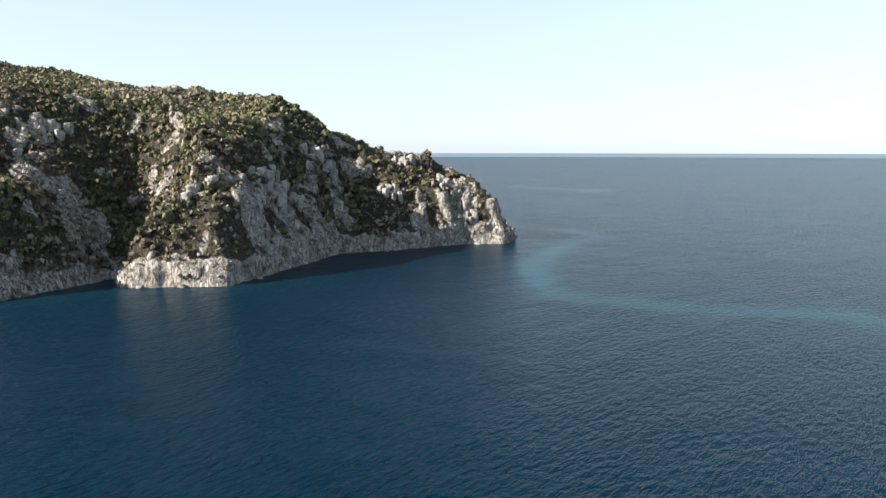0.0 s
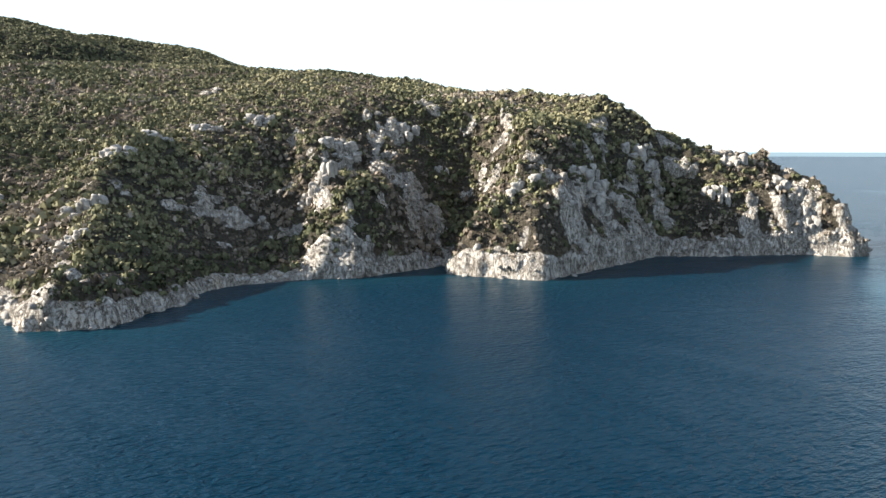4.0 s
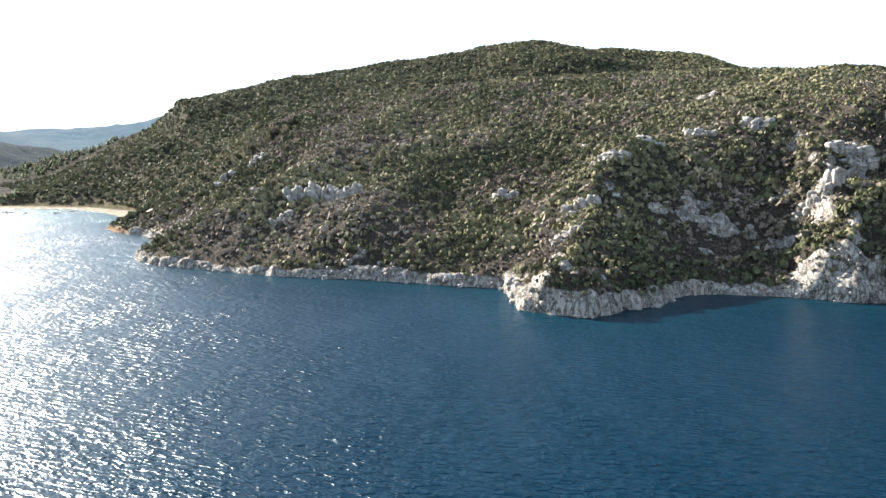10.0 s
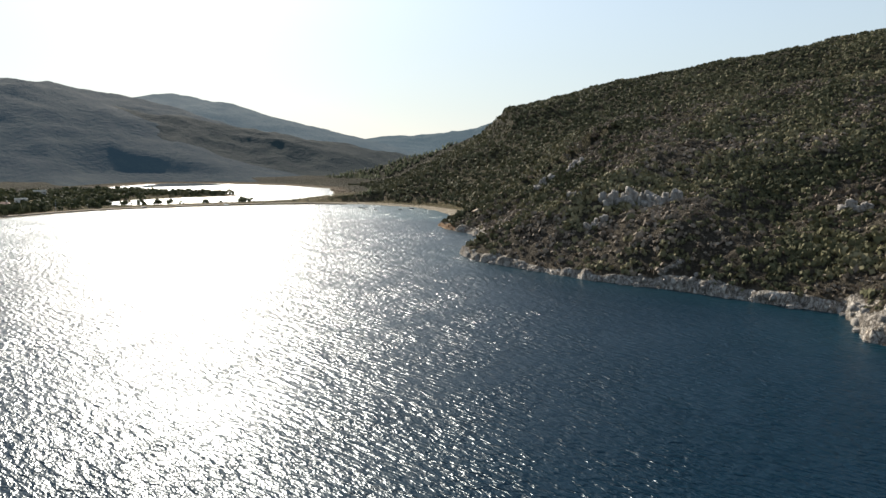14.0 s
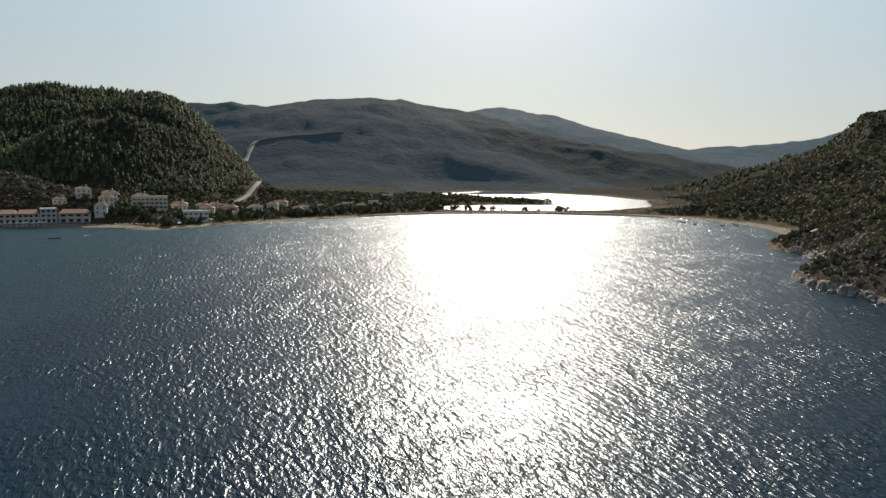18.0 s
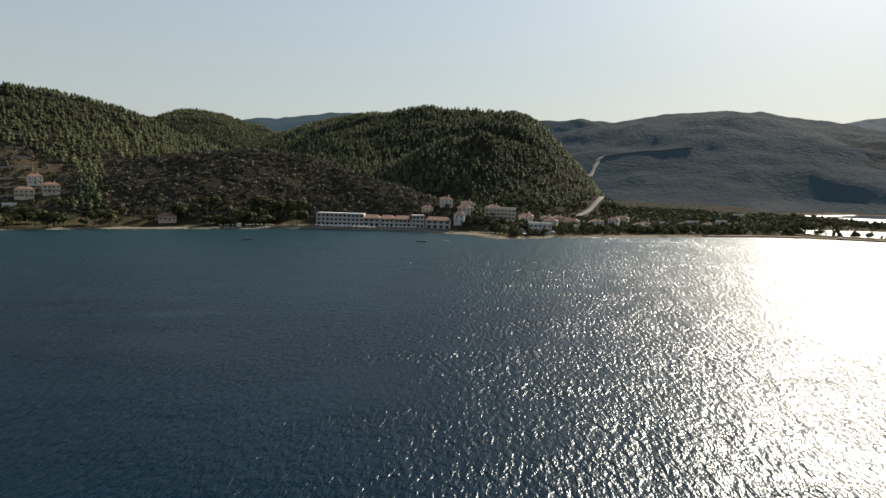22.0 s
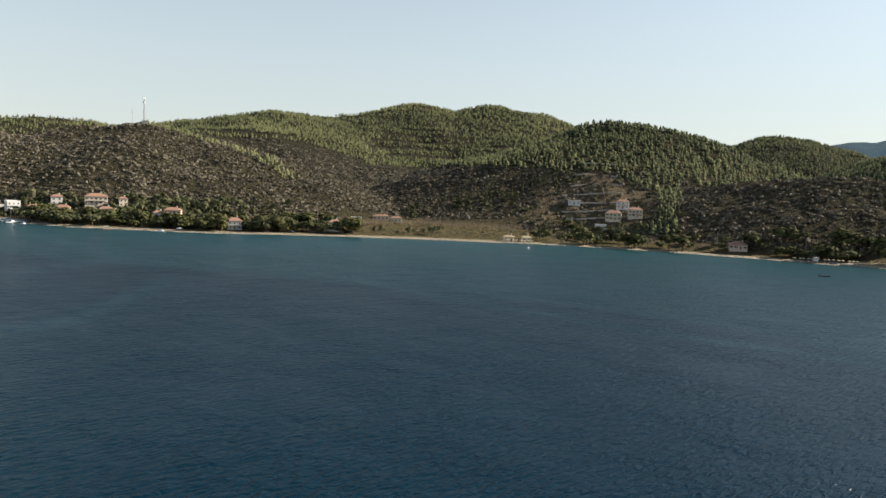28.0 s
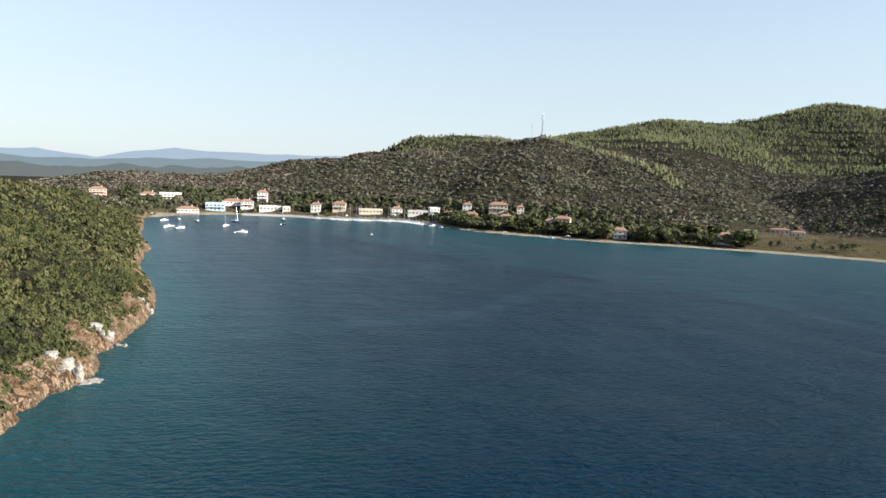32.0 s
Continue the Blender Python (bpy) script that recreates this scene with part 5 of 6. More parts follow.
HOUSES = [  # x, y, width, depth, storeys, wall, roof, label, turn, flat, balcony
    (553, -380, 19, 9, 1, WHITE, TILES, "long low white house with a red tiled roof by the water", 6, False, False),
    (553, -410, 17, 10, 2, PALE_BLUE, GREY_ROOF, "pale blue guest house with white balconies", -4, True, True),
    (556, -432, 20, 9, 1, WHITE, TILES, "white village house with a long red tiled roof", 4, False, False),
    (546, -460, 10, 9, 3, WHITE, TILES, "tall white house of three storeys with a red roof", 0, False, True),
    (520, -447, 20, 8, 1, WHITE, GREY_ROOF, "long white waterfront tavern with a flat roof", 3, True, False),
    (506, -455, 7, 7, 1, WHITE, GREY_ROOF, "small white flat-roofed house near the quay", 0, True, False),
    (464, -483, 12, 9, 2, CREAM, TILES, "cream two-storey house with a red roof above the quay", -6, False, True),
    (438, -498, 22, 7, 1, CREAM, GREY_ROOF, "low open tavern with a pale flat roof on the quay", 4, True, False),
    (378, -517, 9, 9, 2, WHITE, GREY_ROOF, "bright white cubic house beside the boat quay", 12, True, True),
    (398, -520, 20, 5, 1, WHITE, GREY_ROOF, "long low white shed on the slope behind the quay", 4, True, False),
    (331, -508, 10, 8, 1, CREAM, TILES, "small cream house with a red tiled roof among trees", -8, False, False),
    (357, -511, 9, 7, 1, PINK, TILES, "low house with a faded red roof near the harbour", 6, False, False),
    (314, -524, 16, 10, 2, CREAM, TILES, "large cream villa with terracotta roof on the slope", 0, False, True),
    (295, -529, 6, 7, 2, CREAM, TILES, "narrow cream house with a terracotta roof", 6, False, False),
    (298, -510, 9, 7, 1, WHITE, TILES, "small white beach house half hidden by trees", 0, False, False),
    (248, -516, 12, 9, 2, PINK, TILES, "pale pink house with a terracotta roof above the trees", -7, False, True),
    (259, -515, 8, 7, 1, WHITE, TILES, "white annex with a low tiled roof", 5, False, False),
    (194, -501, 10, 9, 2, WHITE, TILES, "white two-storey beach villa with arched terrace", 4, False, True),
    (203, -504, 6, 5, 1, WHITE, GREY_ROOF, "small white outbuilding beside the villa", 0, True, False),
    (126, -530, 9, 8, 2, WHITE, TILES, "white house with a steep red roof behind the beach", 10, False, False),
    (122, -592, 9, 6, 1, WHITE, GREY_ROOF, "white farm building at the foot of the hill", 0, True, False),
    (105, -618, 14, 5, 1, PINK, TILES, "long pink farm shed with a tiled roof", 2, False, False),
    (92, -622, 10, 6, 1, CREAM, TILES, "cream farmhouse beside the field", 0, False, False),
    (-69, -660, 11, 6, 1, WHITE, GREY_ROOF, "white villa standing alone on the terraces", 0, True, False),
    (-99, -618, 13, 9, 2, CREAM, TILES, "cream terrace house with a brown tiled roof", -4, False, True),
    (-117, -617, 12, 8, 2, CREAM, TILES, "hillside house with a wide red-brown roof", 6, False, True),
    (-86, -600, 9, 6, 1, WHITE, GREY_ROOF, "white garden house at the foot of the terraces", 0, True, False),
    (-171, -513, 12, 8, 1, PINK, TILES, "pink beach restaurant with a red tiled roof", 3, False, False),
    (-8, -522, 8, 5, 1, CREAM, THATCH, "beach bar with a straw roof", 0, False, False),
    (-21, -524, 7, 5, 1, CREAM, THATCH, "small beach kiosk under a straw roof", 8, False, False),
    (-356, -405, 8, 8, 2, WHITE, TILES, "white annex beside the hotel", -5, False, False),
    (-366, -411, 10, 8, 2, CREAM, TILES, "cream house behind the hotel beach", 0, False, False),
    (-377, -420, 10, 8, 2, WHITE, TILES, "white village house with a weathered roof", 5, False, False),
    (-395, -400, 24, 11, 3, CREAM, GREY_ROOF, "large three-storey apartment house with long balconies", 0, True, True),
    (-396, -358, 17, 10, 2, WHITE, GREY_ROOF, "plain white two-storey building by the shore", 3, True, False),
    (-448, -398, 10, 8, 2, WHITE, TILES, "white house at the edge of the village", 0, False, False),
    (-468, -402, 9, 8, 2, CREAM, TILES, "cream village house under tall trees", 7, False, False),
    (-487, -409, 11, 9, 1, CREAM, TILES, "low village house with a tiled roof", 0, False, False),
    (-505, -371, 9, 8, 2, WHITE, TILES, "white house beside the road through the village", -6, False, False),
    (-507, -347, 8, 8, 1, CREAM, TILES, "small cottage in the village trees", 0, False, False),
    (-556, -359, 11, 8, 1, WHITE, GREY_ROOF, "low building with a bright sheet roof", 2, True, False),
    (-555, -335, 9, 8, 1, CREAM, TILES, "cottage with a tiled roof near the lagoon road", 0, False, False),
    (-580, -326, 9, 7, 1, WHITE, TILES, "white cottage near the lagoon", -5, False, False),
    (-640, -345, 10, 8, 1, WHITE, GREY_ROOF, "farm shed with a bright flat roof behind the fields", 0, True, False),
    (-760, -390, 12, 8, 1, WHITE, GREY_ROOF, "white farm building beyond the lagoon", 0, True, False),
    (612, -402, 20, 8, 2, WHITE, GREY_ROOF, "row of white terraced houses on the low hill", 3, True, True),
    (630, -390, 16, 8, 2, WHITE, TILES, "white terraced houses with small tiled roofs", 0, False, False),
    (690, -372, 16, 9, 2, PINK, TILES, "large house with a red roof beyond the point", 0, False, True),
    (-410, -386, 10, 8, 2, WHITE, TILES, "white village house behind the apartment block", 8, False, True),
    (-424, -372, 11, 8, 2, CREAM, TILES, "cream village house with a brown tiled roof", -6, False, True),
    (-437, -356, 9, 8, 1, WHITE, TILES, "low white house in the village gardens", 4, False, False),
    (-452, -374, 12, 9, 2, PINK, TILES, "pink village house with wide eaves", -3, False, False),
    (-470, -362, 10, 8, 2, WHITE, TILES, "white house with a weathered roof in the village", 10, False, True),
    (-486, -378, 9, 8, 1, CREAM, TILES, "cream cottage beside the village road", 0, False, False),
    (-430, -405, 12, 8, 2, WHITE, TILES, "large white house on the edge of the pine slope", -8, False, True),
    (-412, -425, 10, 8, 2, CREAM, TILES, "cream house above the hotel with a red roof", 5, False, True),
    (-392, -434, 9, 7, 1, WHITE, TILES, "small white house on the slope behind the hotel", -4, False, False),
    (-370, -438, 10, 8, 2, WHITE, TILES, "white guest house behind the hotel wings", 6, False, True),
    (-352, -440, 9, 7, 1, CREAM, TILES, "low cream house behind the hotel", 0, False, False),
    (-525, -352, 10, 8, 1, WHITE, TILES, "white cottage among the village trees", 7, False, False),
    (-530, -380, 11, 8, 2, CREAM, TILES, "cream farmhouse behind the village", -5, False, False),
    (-600, -352, 10, 7, 1, WHITE, GREY_ROOF, "low white shed on the lagoon road", 0, True, False),
    (540, -436, 12, 8, 2, WHITE, TILES, "white village house with a red roof up the lane", 5, False, True),
    (482, -470, 9, 8, 2, WHITE, TILES, "white two-storey house behind the harbour trees", -5, False, False),
    (418, -512, 10, 8, 2, WHITE, TILES, "white harbour house with a red tiled roof", 8, False, True),
    (345, -522, 8, 7, 2, WHITE, TILES, "small white house on the slope over the harbour", 0, False, False),
    (272, -508, 8, 7, 1, CREAM, TILES, "cream beach house under the trees", 4, False, False),
    (-110, -640, 11, 8, 2, WHITE, TILES, "white terrace house with a red-brown roof", 3, False, True),
]
for _h in HOUSES:
    house(*_h[:8], off=_h[8], flat=_h[9], balcony=_h[10], shutters=_h[2] > 11)


def hotel(x0, y0, x1, y1, storeys, bays, label, roof=None, depth=11.0, name="hotel"):
    """A long block whose front is a grid of recessed balconies."""
    cx, cy = (x0 + x1) / 2, (y0 + y1) / 2
    w = math.hypot(x1 - x0, y1 - y0)
    z = ground_z(cx, cy)
    top = tagged(new(name), label, "hotel", group="hotel on the shore")
    heading = math.degrees(math.atan2(y1 - y0, x1 - x0))
    top.matrix_basis = pose(cx, cy, z, 0, 0, heading)
    h = 3.0 * storeys
    part("wall", Shape().box(0, depth / 2 + 1.6, -2, w, depth, h + 2), WHITE, top)
    if roof:
        part("roof", Shape().add([(px, py + depth / 2, pz) for px, py, pz in Shape().hip(w, depth + 2, h + .2, 2.6, .4, .8).v], Shape().hip(w, depth + 2, h + .2, 2.6).f), roof, top, "weathered tile roof")
    else:
        part("roof", Shape().box(0, depth / 2, h, w + .4, depth + 3.4, .35).box(0, -1.5, h + .35, w + .4, .3, .5), WHITE, top)
    slab = Shape().box(0, 0, 0, w, 1.7, .22).mesh("floor_slab", WHITE)
    col = Shape().box(0, 0, 0, .45, 1.6, h).mesh("pier", WHITE)
    rail = Shape().box(0, 0, 0, w / bays - .5, .07, .85).mesh("railing", WHITE)
    glass = Shape().box(0, 0, 0, w / bays * .55, .1, 2.1).mesh("window", GLASS_DARK)
    for s in range(storeys):
        part("floor_slab", slab, None, top, m=pose(0, .8, 3.0 * s + (0 if s else -.1)))
    for k in range(bays + 1):
        part("pier", col, None, top, m=pose((k / bays - .5) * w, .8, 0))
    for s in range(storeys):
        for k in range(bays):
            px = ((k + .5) / bays - .5) * w
            part("window", glass, None, top, m=pose(px, 1.56, 3.0 * s + .25))
            if s:
                part("railing", rail, None, top, m=pose(px, .02, 3.0 * s + .22))


hotel(-266, -466, -293, -443, 3, 11, "long white beach hotel with three rows of balconies")
hotel(-294, -444, -303, -436.5, 2, 3, "lower white hotel wing with a shallow tiled roof", TILES, name="hotel_wing")
hotel(-303.8, -435.8, -311.4, -429.6, 2, 3, "small white hotel wing under a brown tiled roof", TILES, 12.0, name="hotel_wing")
hotel(-312, -429, -322, -422, 2, 4, "white hotel wing with balconies facing the water", TILES, name="hotel_wing")
hotel(-322.6, -421.4, -330, -416, 3, 3, "taller white hotel wing with a flat roof", None, 10.0, name="hotel_wing")
hotel(-331, -415, -344, -402, 2, 4, "end wing of the hotel with a red-brown roof", TILES, name="hotel_wing")


# ---------------------------------------------------------------- boats
def hull_shape(length, beam, high, sharp=.5):
    """A boat's hull, open above, from seven ribs."""
    s = Shape()
    ribs, n = [], 7
    for i in range(n):
        t = i / (n - 1)
        w = beam / 2 * (math.sin(math.pi * (.18 + .82 * (1 - t)) / 1.0 * .5 + .0) if t > .0 else .8) * (1 - t ** 3 * .96)
        up = high * (1 + .35 * t * t)
        y = (t - .5) * length
        ribs.append([(-w, y, up), (-w * .8, y, up * .35), (0, y + .04 * length * t, -.25 * high), (w * .8, y, up * .35), (w, y, up)])
    v = [p for r in ribs for p in r]
    f = [(i * 5 + j, i * 5 + j + 1, (i + 1) * 5 + j + 1, (i + 1) * 5 + j) for i in range(n - 1) for j in range(4)]
    f += [(0, 1, 2, 3, 4)]
    f += [(i * 5 + 4, i * 5, (i + 1) * 5, (i + 1) * 5 + 4) for i in range(n - 1)]
    return s.add(v, f)


def make_sailboat(length, label):
    top = tagged(new("sailboat"), label, "sailboat", group="moored sailboats")
    part("hull", hull_shape(length, length * .30, length * .10), BOAT_WHITE, top)
    c = part("cabin", Shape().box(0, length * .05, length * .10, length * .17, length * .34, length * .055, .82), BOAT_WHITE, top)
    part("cabin_window", Shape().box(0, length * .05, length * .118, length * .172, length * .22, length * .018), GLASS_DARK, c)
    m = part("mast", Shape().tube(0, length * .08, length * .1, 0, length * .08, length * 1.28, .13, .09), ALLOY, top)
    part("spreader", Shape().box(0, length * .08, length * .78, length * .13, .1, .08), ALLOY, m)
    part("boom", Shape().tube(0, length * .07, length * .24, 0, -length * .32, length * .23, .09, .08), ALLOY, top)
    part("furled_sail", Shape().tube(0, length * .06, length * .265, 0, -length * .30, length * .25, .2, .14), BOAT_BLUE, top, "blue sail cover")
    part("forestay", Shape().tube(0, length * .48, length * .14, 0, length * .08, length * 1.2, .05, .05, 4), ALLOY, top)
    return top


def make_motorboat(length, label, hull=None, canopy=True):
    top = tagged(new("motorboat"), label, "motorboat", group="motorboats in the bay")
    part("hull", hull_shape(length, length * .34, length * .12), hull or BOAT_WHITE, top)
    part("cabin", Shape().box(0, length * .08, length * .12, length * .22, length * .3, length * .13, .75), BOAT_WHITE, top)
    part("windscreen", Shape().box(0, length * .2, length * .15, length * .2, .12, length * .09), GLASS_DARK, top)
    if canopy:
        part("canopy", Shape().box(0, -length * .1, length * .30, length * .26, length * .32, .08).tube(-length * .1, -length * .2, length * .12, -length * .1, -length * .2, length * .3, .04, .04, 4).tube(length * .1, -length * .2, length * .12, length * .1, -length * .2, length * .3, .04, .04, 4), BOAT_BLUE, top)
    return top


def make_fishing_boat(length, label):
    top = tagged(new("fishing_boat"), label, "fishing boat", group="small boats at anchor")
    part("hull", hull_shape(length, length * .32, length * .09), BOAT_DARK, top)
    part("thwart", Shape().box(0, 0, length * .1, length * .28, .4, .08).box(0, -length * .25, length * .1, length * .26, .4, .08), TIMBER, top)
    part("outboard", Shape().box(0, -length * .53, length * .05, .35, .4, .8), BOAT_DARK, top)
    return top


S1 = make_sailboat(10.5, "white sailing yacht at anchor with its sails furled")
S1.matrix_basis = pose(473, -334, 0, 0, 0, 62)
for _x, _y, _a in ((444, -290, 20), (429, -289, 200), (429, -327, 35), (460, -360, 75), (428, -449, 130), (425, -455, 132), (423, -461, 128), (414, -463, 131), (409, -470, 133), (397, -474, 130), (391, -480, 128), (352, -478, 140)):
    copy_thing(S1, pose(_x, _y, 0, 0, 0, _a))
for _k, (_x, _y) in enumerate([(420, -464), (405, -474), (400, -480), (386, -483), (417, -458), (432, -446), (379, -481), (371, -480)]):
    copy_thing(S1, pose(_x, _y, 0, 0, 0, 128 + 3 * (_k % 4)) )
M1 = make_motorboat(7.5, "white motorboat with a blue canopy")
M1.matrix_basis = pose(457, -407, 0, 0, 0, 80)
for _x, _y, _a in ((494, -319, 10), (494, -332, 60), (384, -306, 150), (450, -440, 120), (366, -477, 140), (362, -475, 138), (358, -474, 140), (346, -472, 145), (440, -448, 125), (330, -462, 60), (229, -458, 95)):
    copy_thing(M1, pose(_x, _y, 0, 0, 0, _a))
F1 = make_fishing_boat(5.5, "small dark wooden fishing boat lying at anchor")
F1.matrix_basis = pose(-275, -349, 0, 0, 0, 52)
for _x, _y, _a in ((-181, -400, 78), (-626, -43, 60), (-616, -39, 52), (-602, -29, 66), (-600, -8, 58), (-612, 2, 40), (420, -375, 70)):
    copy_thing(F1, pose(_x, _y, 0, 0, 0, _a))
_d = tagged(new("dinghy"), "small white dinghy floating off the beach", "dinghy", group="small boats at anchor")
part("hull", hull_shape(3.4, 1.5, .45), BOAT_WHITE, _d)
part("seat", Shape().box(0, 0, .3, 1.2, .35, .06), TIMBER, _d)
_d.matrix_basis = pose(-293, -345, 0, 0, 0, 40)
copy_thing(_d, pose(-649, -84, 0, 0, 0, 20))
_bu = tagged(new("buoy"), "round white mooring buoy on the water", "buoy", group="mooring buoys")
part("float", Shape().lathe([(0, -.3), (.5, -.1), (.7, .3), (.5, .7), (.12, .85)], 10), BOAT_WHITE, _bu)
part("ring", Shape().tube(0, 0, .8, 0, 0, 1.15, .1, .1), STEEL, _bu)
_bu.matrix_basis = pose(324, -370, 0)
for _x, _y in ((-21, -478), (384, -300), (420, -372)):
    copy_thing(_bu, pose(_x, _y, 0))


# ---------------------------------------------------------------- quay, roads, walls
def ribbon(name, line, width, mat, label, category, rise=.25, thick=.5, far=False):
    """A road, path or wall laid over the ground along a line of places."""
    pts = sampled([(a, b) for a, b in line], 6.0)
    last = int(np.hypot(line[0][0] - line[-1][0], line[0][1] - line[-1][1]) / 6.0)
    pts = pts[:len(pts) - max(1, last)]
    d = np.gradient(pts, axis=0)
    d /= np.linalg.norm(d, axis=1)[:, None] + 1e-9
    side = np.stack([-d[:, 1], d[:, 0]], 1) * width / 2
    a, b = pts + side, pts - side
    z = np.maximum(np.maximum(lay(a[:, 0], a[:, 1])[0], lay(b[:, 0], b[:, 1])[0]), lay(pts[:, 0], pts[:, 1])[0]) + rise
    if far:
        z = np.max([np.maximum(far_height(q[:, 0], q[:, 1], *h[:3]), 0) for h in FAR_HILLS for q in (a, b, pts)], axis=0) + rise
    z = np.convolve(np.pad(z, 2, "edge"), np.ones(5) / 5, "valid")
    n = len(pts)
    v = np.concatenate([np.c_[a, z], np.c_[b, z], np.c_[a, z - thick - 1], np.c_[b, z - thick - 1]])
    i = np.arange(n - 1)
    f = np.concatenate([np.stack([i, i + 1, n + i + 1, n + i], 1), np.stack([2 * n + i, 2 * n + i + 1, i + 1, i], 1), np.stack([n + i, n + i + 1, 3 * n + i + 1, 3 * n + i], 1)])
    return tagged(new(name, mesh_from(name, v, f, mat)), label, category, kind="structure")


ribbon("quay", [(338, -474), (352, -484), (372, -487), (392, -486), (412, -476), (430, -462), (452, -452), (488, -438), (526, -412)], 7, CONCRETE, "pale concrete quay along the village front", "quay", .5, 1.5)
ribbon("road", ROAD_LINE, 5.5, ASPHALT,
       "grey main road climbing the valley behind the village", "road")
ribbon("road", HILL_ROAD, 9, ASPHALT, "grey road winding up the far slope of the valley", "road", 1.2, 2.0, True)
ribbon("track", [(-434, 40), (-440, 45), (-449, 55), (-459, 62), (-466, 60)], 3, DIRT, "dirt track above the far end of the bay", "track")
ribbon("path", [(520, -330), (495, -316), (470, -306), (448, -292)], 3.5, DIRT, "pale path along the wooded shore", "path")
ribbon("causeway", [(-668, -60), (-672, -96), (-652, -152), (-628, -197), (-596, -245), (-560, -272), (-510, -294)], 5, DIRT, "narrow sand bank between the bay and the lagoon", "causeway", .5, 1.0)
ribbon("ramp", [(-372, -352), (-384, -366), (-398, -376)], 5, CONCRETE, "pale ramp from the shore to the road", "ramp")
for _i, (_b0, _b1, _d) in enumerate(((169.6, 175.6, 628), (170, 176, 645), (169.8, 175.5, 664), (170.5, 176, 684), (170.4, 175.2, 706), (170.8, 174.8, 728), (171, 174.4, 752))):
    ribbon("terrace_wall", [polar(_b0 + (_b1 - _b0) * k / 6, _d + 3 * math.sin(k * 1.3 + _i)) for k in range(7)], 1.6, STONE_WALL, "dry stone terrace wall across the cleared slope", "wall", .9, .5)


# ---------------------------------------------------------------- masts and lamps
def lattice_mast(x, y, high, label):
    z = ground_z(x, y) - .3
    top = tagged(new("radio_mast"), label, "radio mast", group="masts on the hills")
    top.matrix_basis = pose(x, y, z)
    r0, r1 = high * .035, high * .012
    for k in range(4):
        a = math.pi / 4 + k * math.pi / 2
        part("leg", Shape().tube(math.cos(a) * r0, math.sin(a) * r0, 0, math.cos(a) * r1, math.sin(a) * r1, high, .16, .12, 4), STEEL, top)
    n = 9
    for j in range(n):
        u0, u1 = j / n, (j + 1) / n
        q0, q1 = r0 + (r1 - r0) * u0, r0 + (r1 - r0) * u1
        s = Shape()
        for k in range(4):
            a, b = math.pi / 4 + k * math.pi / 2, math.pi / 4 + (k + 1) * math.pi / 2
            s.tube(math.cos(a) * q0, math.sin(a) * q0, u0 * high, math.cos(b) * q1, math.sin(b) * q1, u1 * high, .07, .07, 4)
        part("brace", s, STEEL, top)
    for k in range(6):
        a = k * 1.05
        part("panel_antenna", Shape().box(math.cos(a) * 1.1, math.sin(a) * 1.1, high * (.80 + .16 * (k % 2)), .5, .5, high * .09), BOAT_WHITE, top)
    return top


_mx, _my = polar(207.7, 828)
lattice_mast(_mx, _my, 26, "tall steel lattice radio mast on the hilltop")
_h = tagged(new("mast_hut"), "small white equipment hut below the radio mast", "hut")
part("wall", Shape().box(0, 0, -1, 6, 4, 3.8), WHITE, _h)
part("roof", Shape().box(0, 0, 2.8, 6.6, 4.6, .25), CONCRETE, _h)
part("door", Shape().box(1.5, -2.03, 0, 1, .1, 2), SHUTTER, _h)
_h.matrix_basis = pose(_mx - 3, _my + 4, ground_z(_mx - 3, _my + 4), 0, 0, 20)


def thin_mast(x, y, high, label):
    top = tagged(new("antenna_pole"), label, "antenna", group="masts on the hills")
    top.matrix_basis = pose(x, y, ground_z(x, y) - .3)
    part("pole", Shape().tube(0, 0, 0, 0, 0, high, .3, .14), STEEL, top)
    part("crossbar", Shape().box(0, 0, high * .7, 2.4, .15, .15).box(0, 0, high * .85, 1.8, .15, .15), STEEL, top)
    part("base", Shape().box(0, 0, -.5, 1.6, 1.6, 1.2), CONCRETE, top)


thin_mast(*polar(208.5, 832), 18, "thin guyed antenna pole on the hilltop")
thin_mast(*polar(147.7, 3300), 46, "lone antenna on a far ridge")

_l = tagged(new("street_lamp"), "grey street lamp on the coast road", "street lamp", group="lamps along the coast road")
part("pole", Shape().tube(0, 0, 0, 0, 0, 9, .12, .08), STEEL, _l)
part("arm", Shape().tube(0, 0, 8.8, 0, -1.6, 9.3, .07, .06, 4), STEEL, _l)
part("lamp_head", Shape().box(0, -1.9, 9.2, .4, .9, .2), ALLOY, _l)
_first = True
for _x, _y in ((-187, -515), (-199, -509), (-212, -500), (-218, -497), (-176, -520), (-160, -525), (-236, -486), (-520, -300), (-560, -276)):
    _m = pose(_x, _y, ground_z(_x, _y), 0, 0, facing(_x, _y))
    if _first:
        _l.matrix_basis, _first = _m, False
    else:
        copy_thing(_l, _m)


# ---------------------------------------------------------------- beach things
def sunshade(label, cloth):
    u = tagged(new("beach_umbrella"), label, "beach umbrella", group="umbrellas on the beach")
    part("pole", Shape().tube(0, 0, 0, 0, 0, 2.5, .05, .05), TIMBER, u)
    part("canopy", Shape().lathe([(1.35, 2.0), (1.3, 2.06), (.7, 2.4), (.05, 2.65)], 8), cloth, u)
    return u


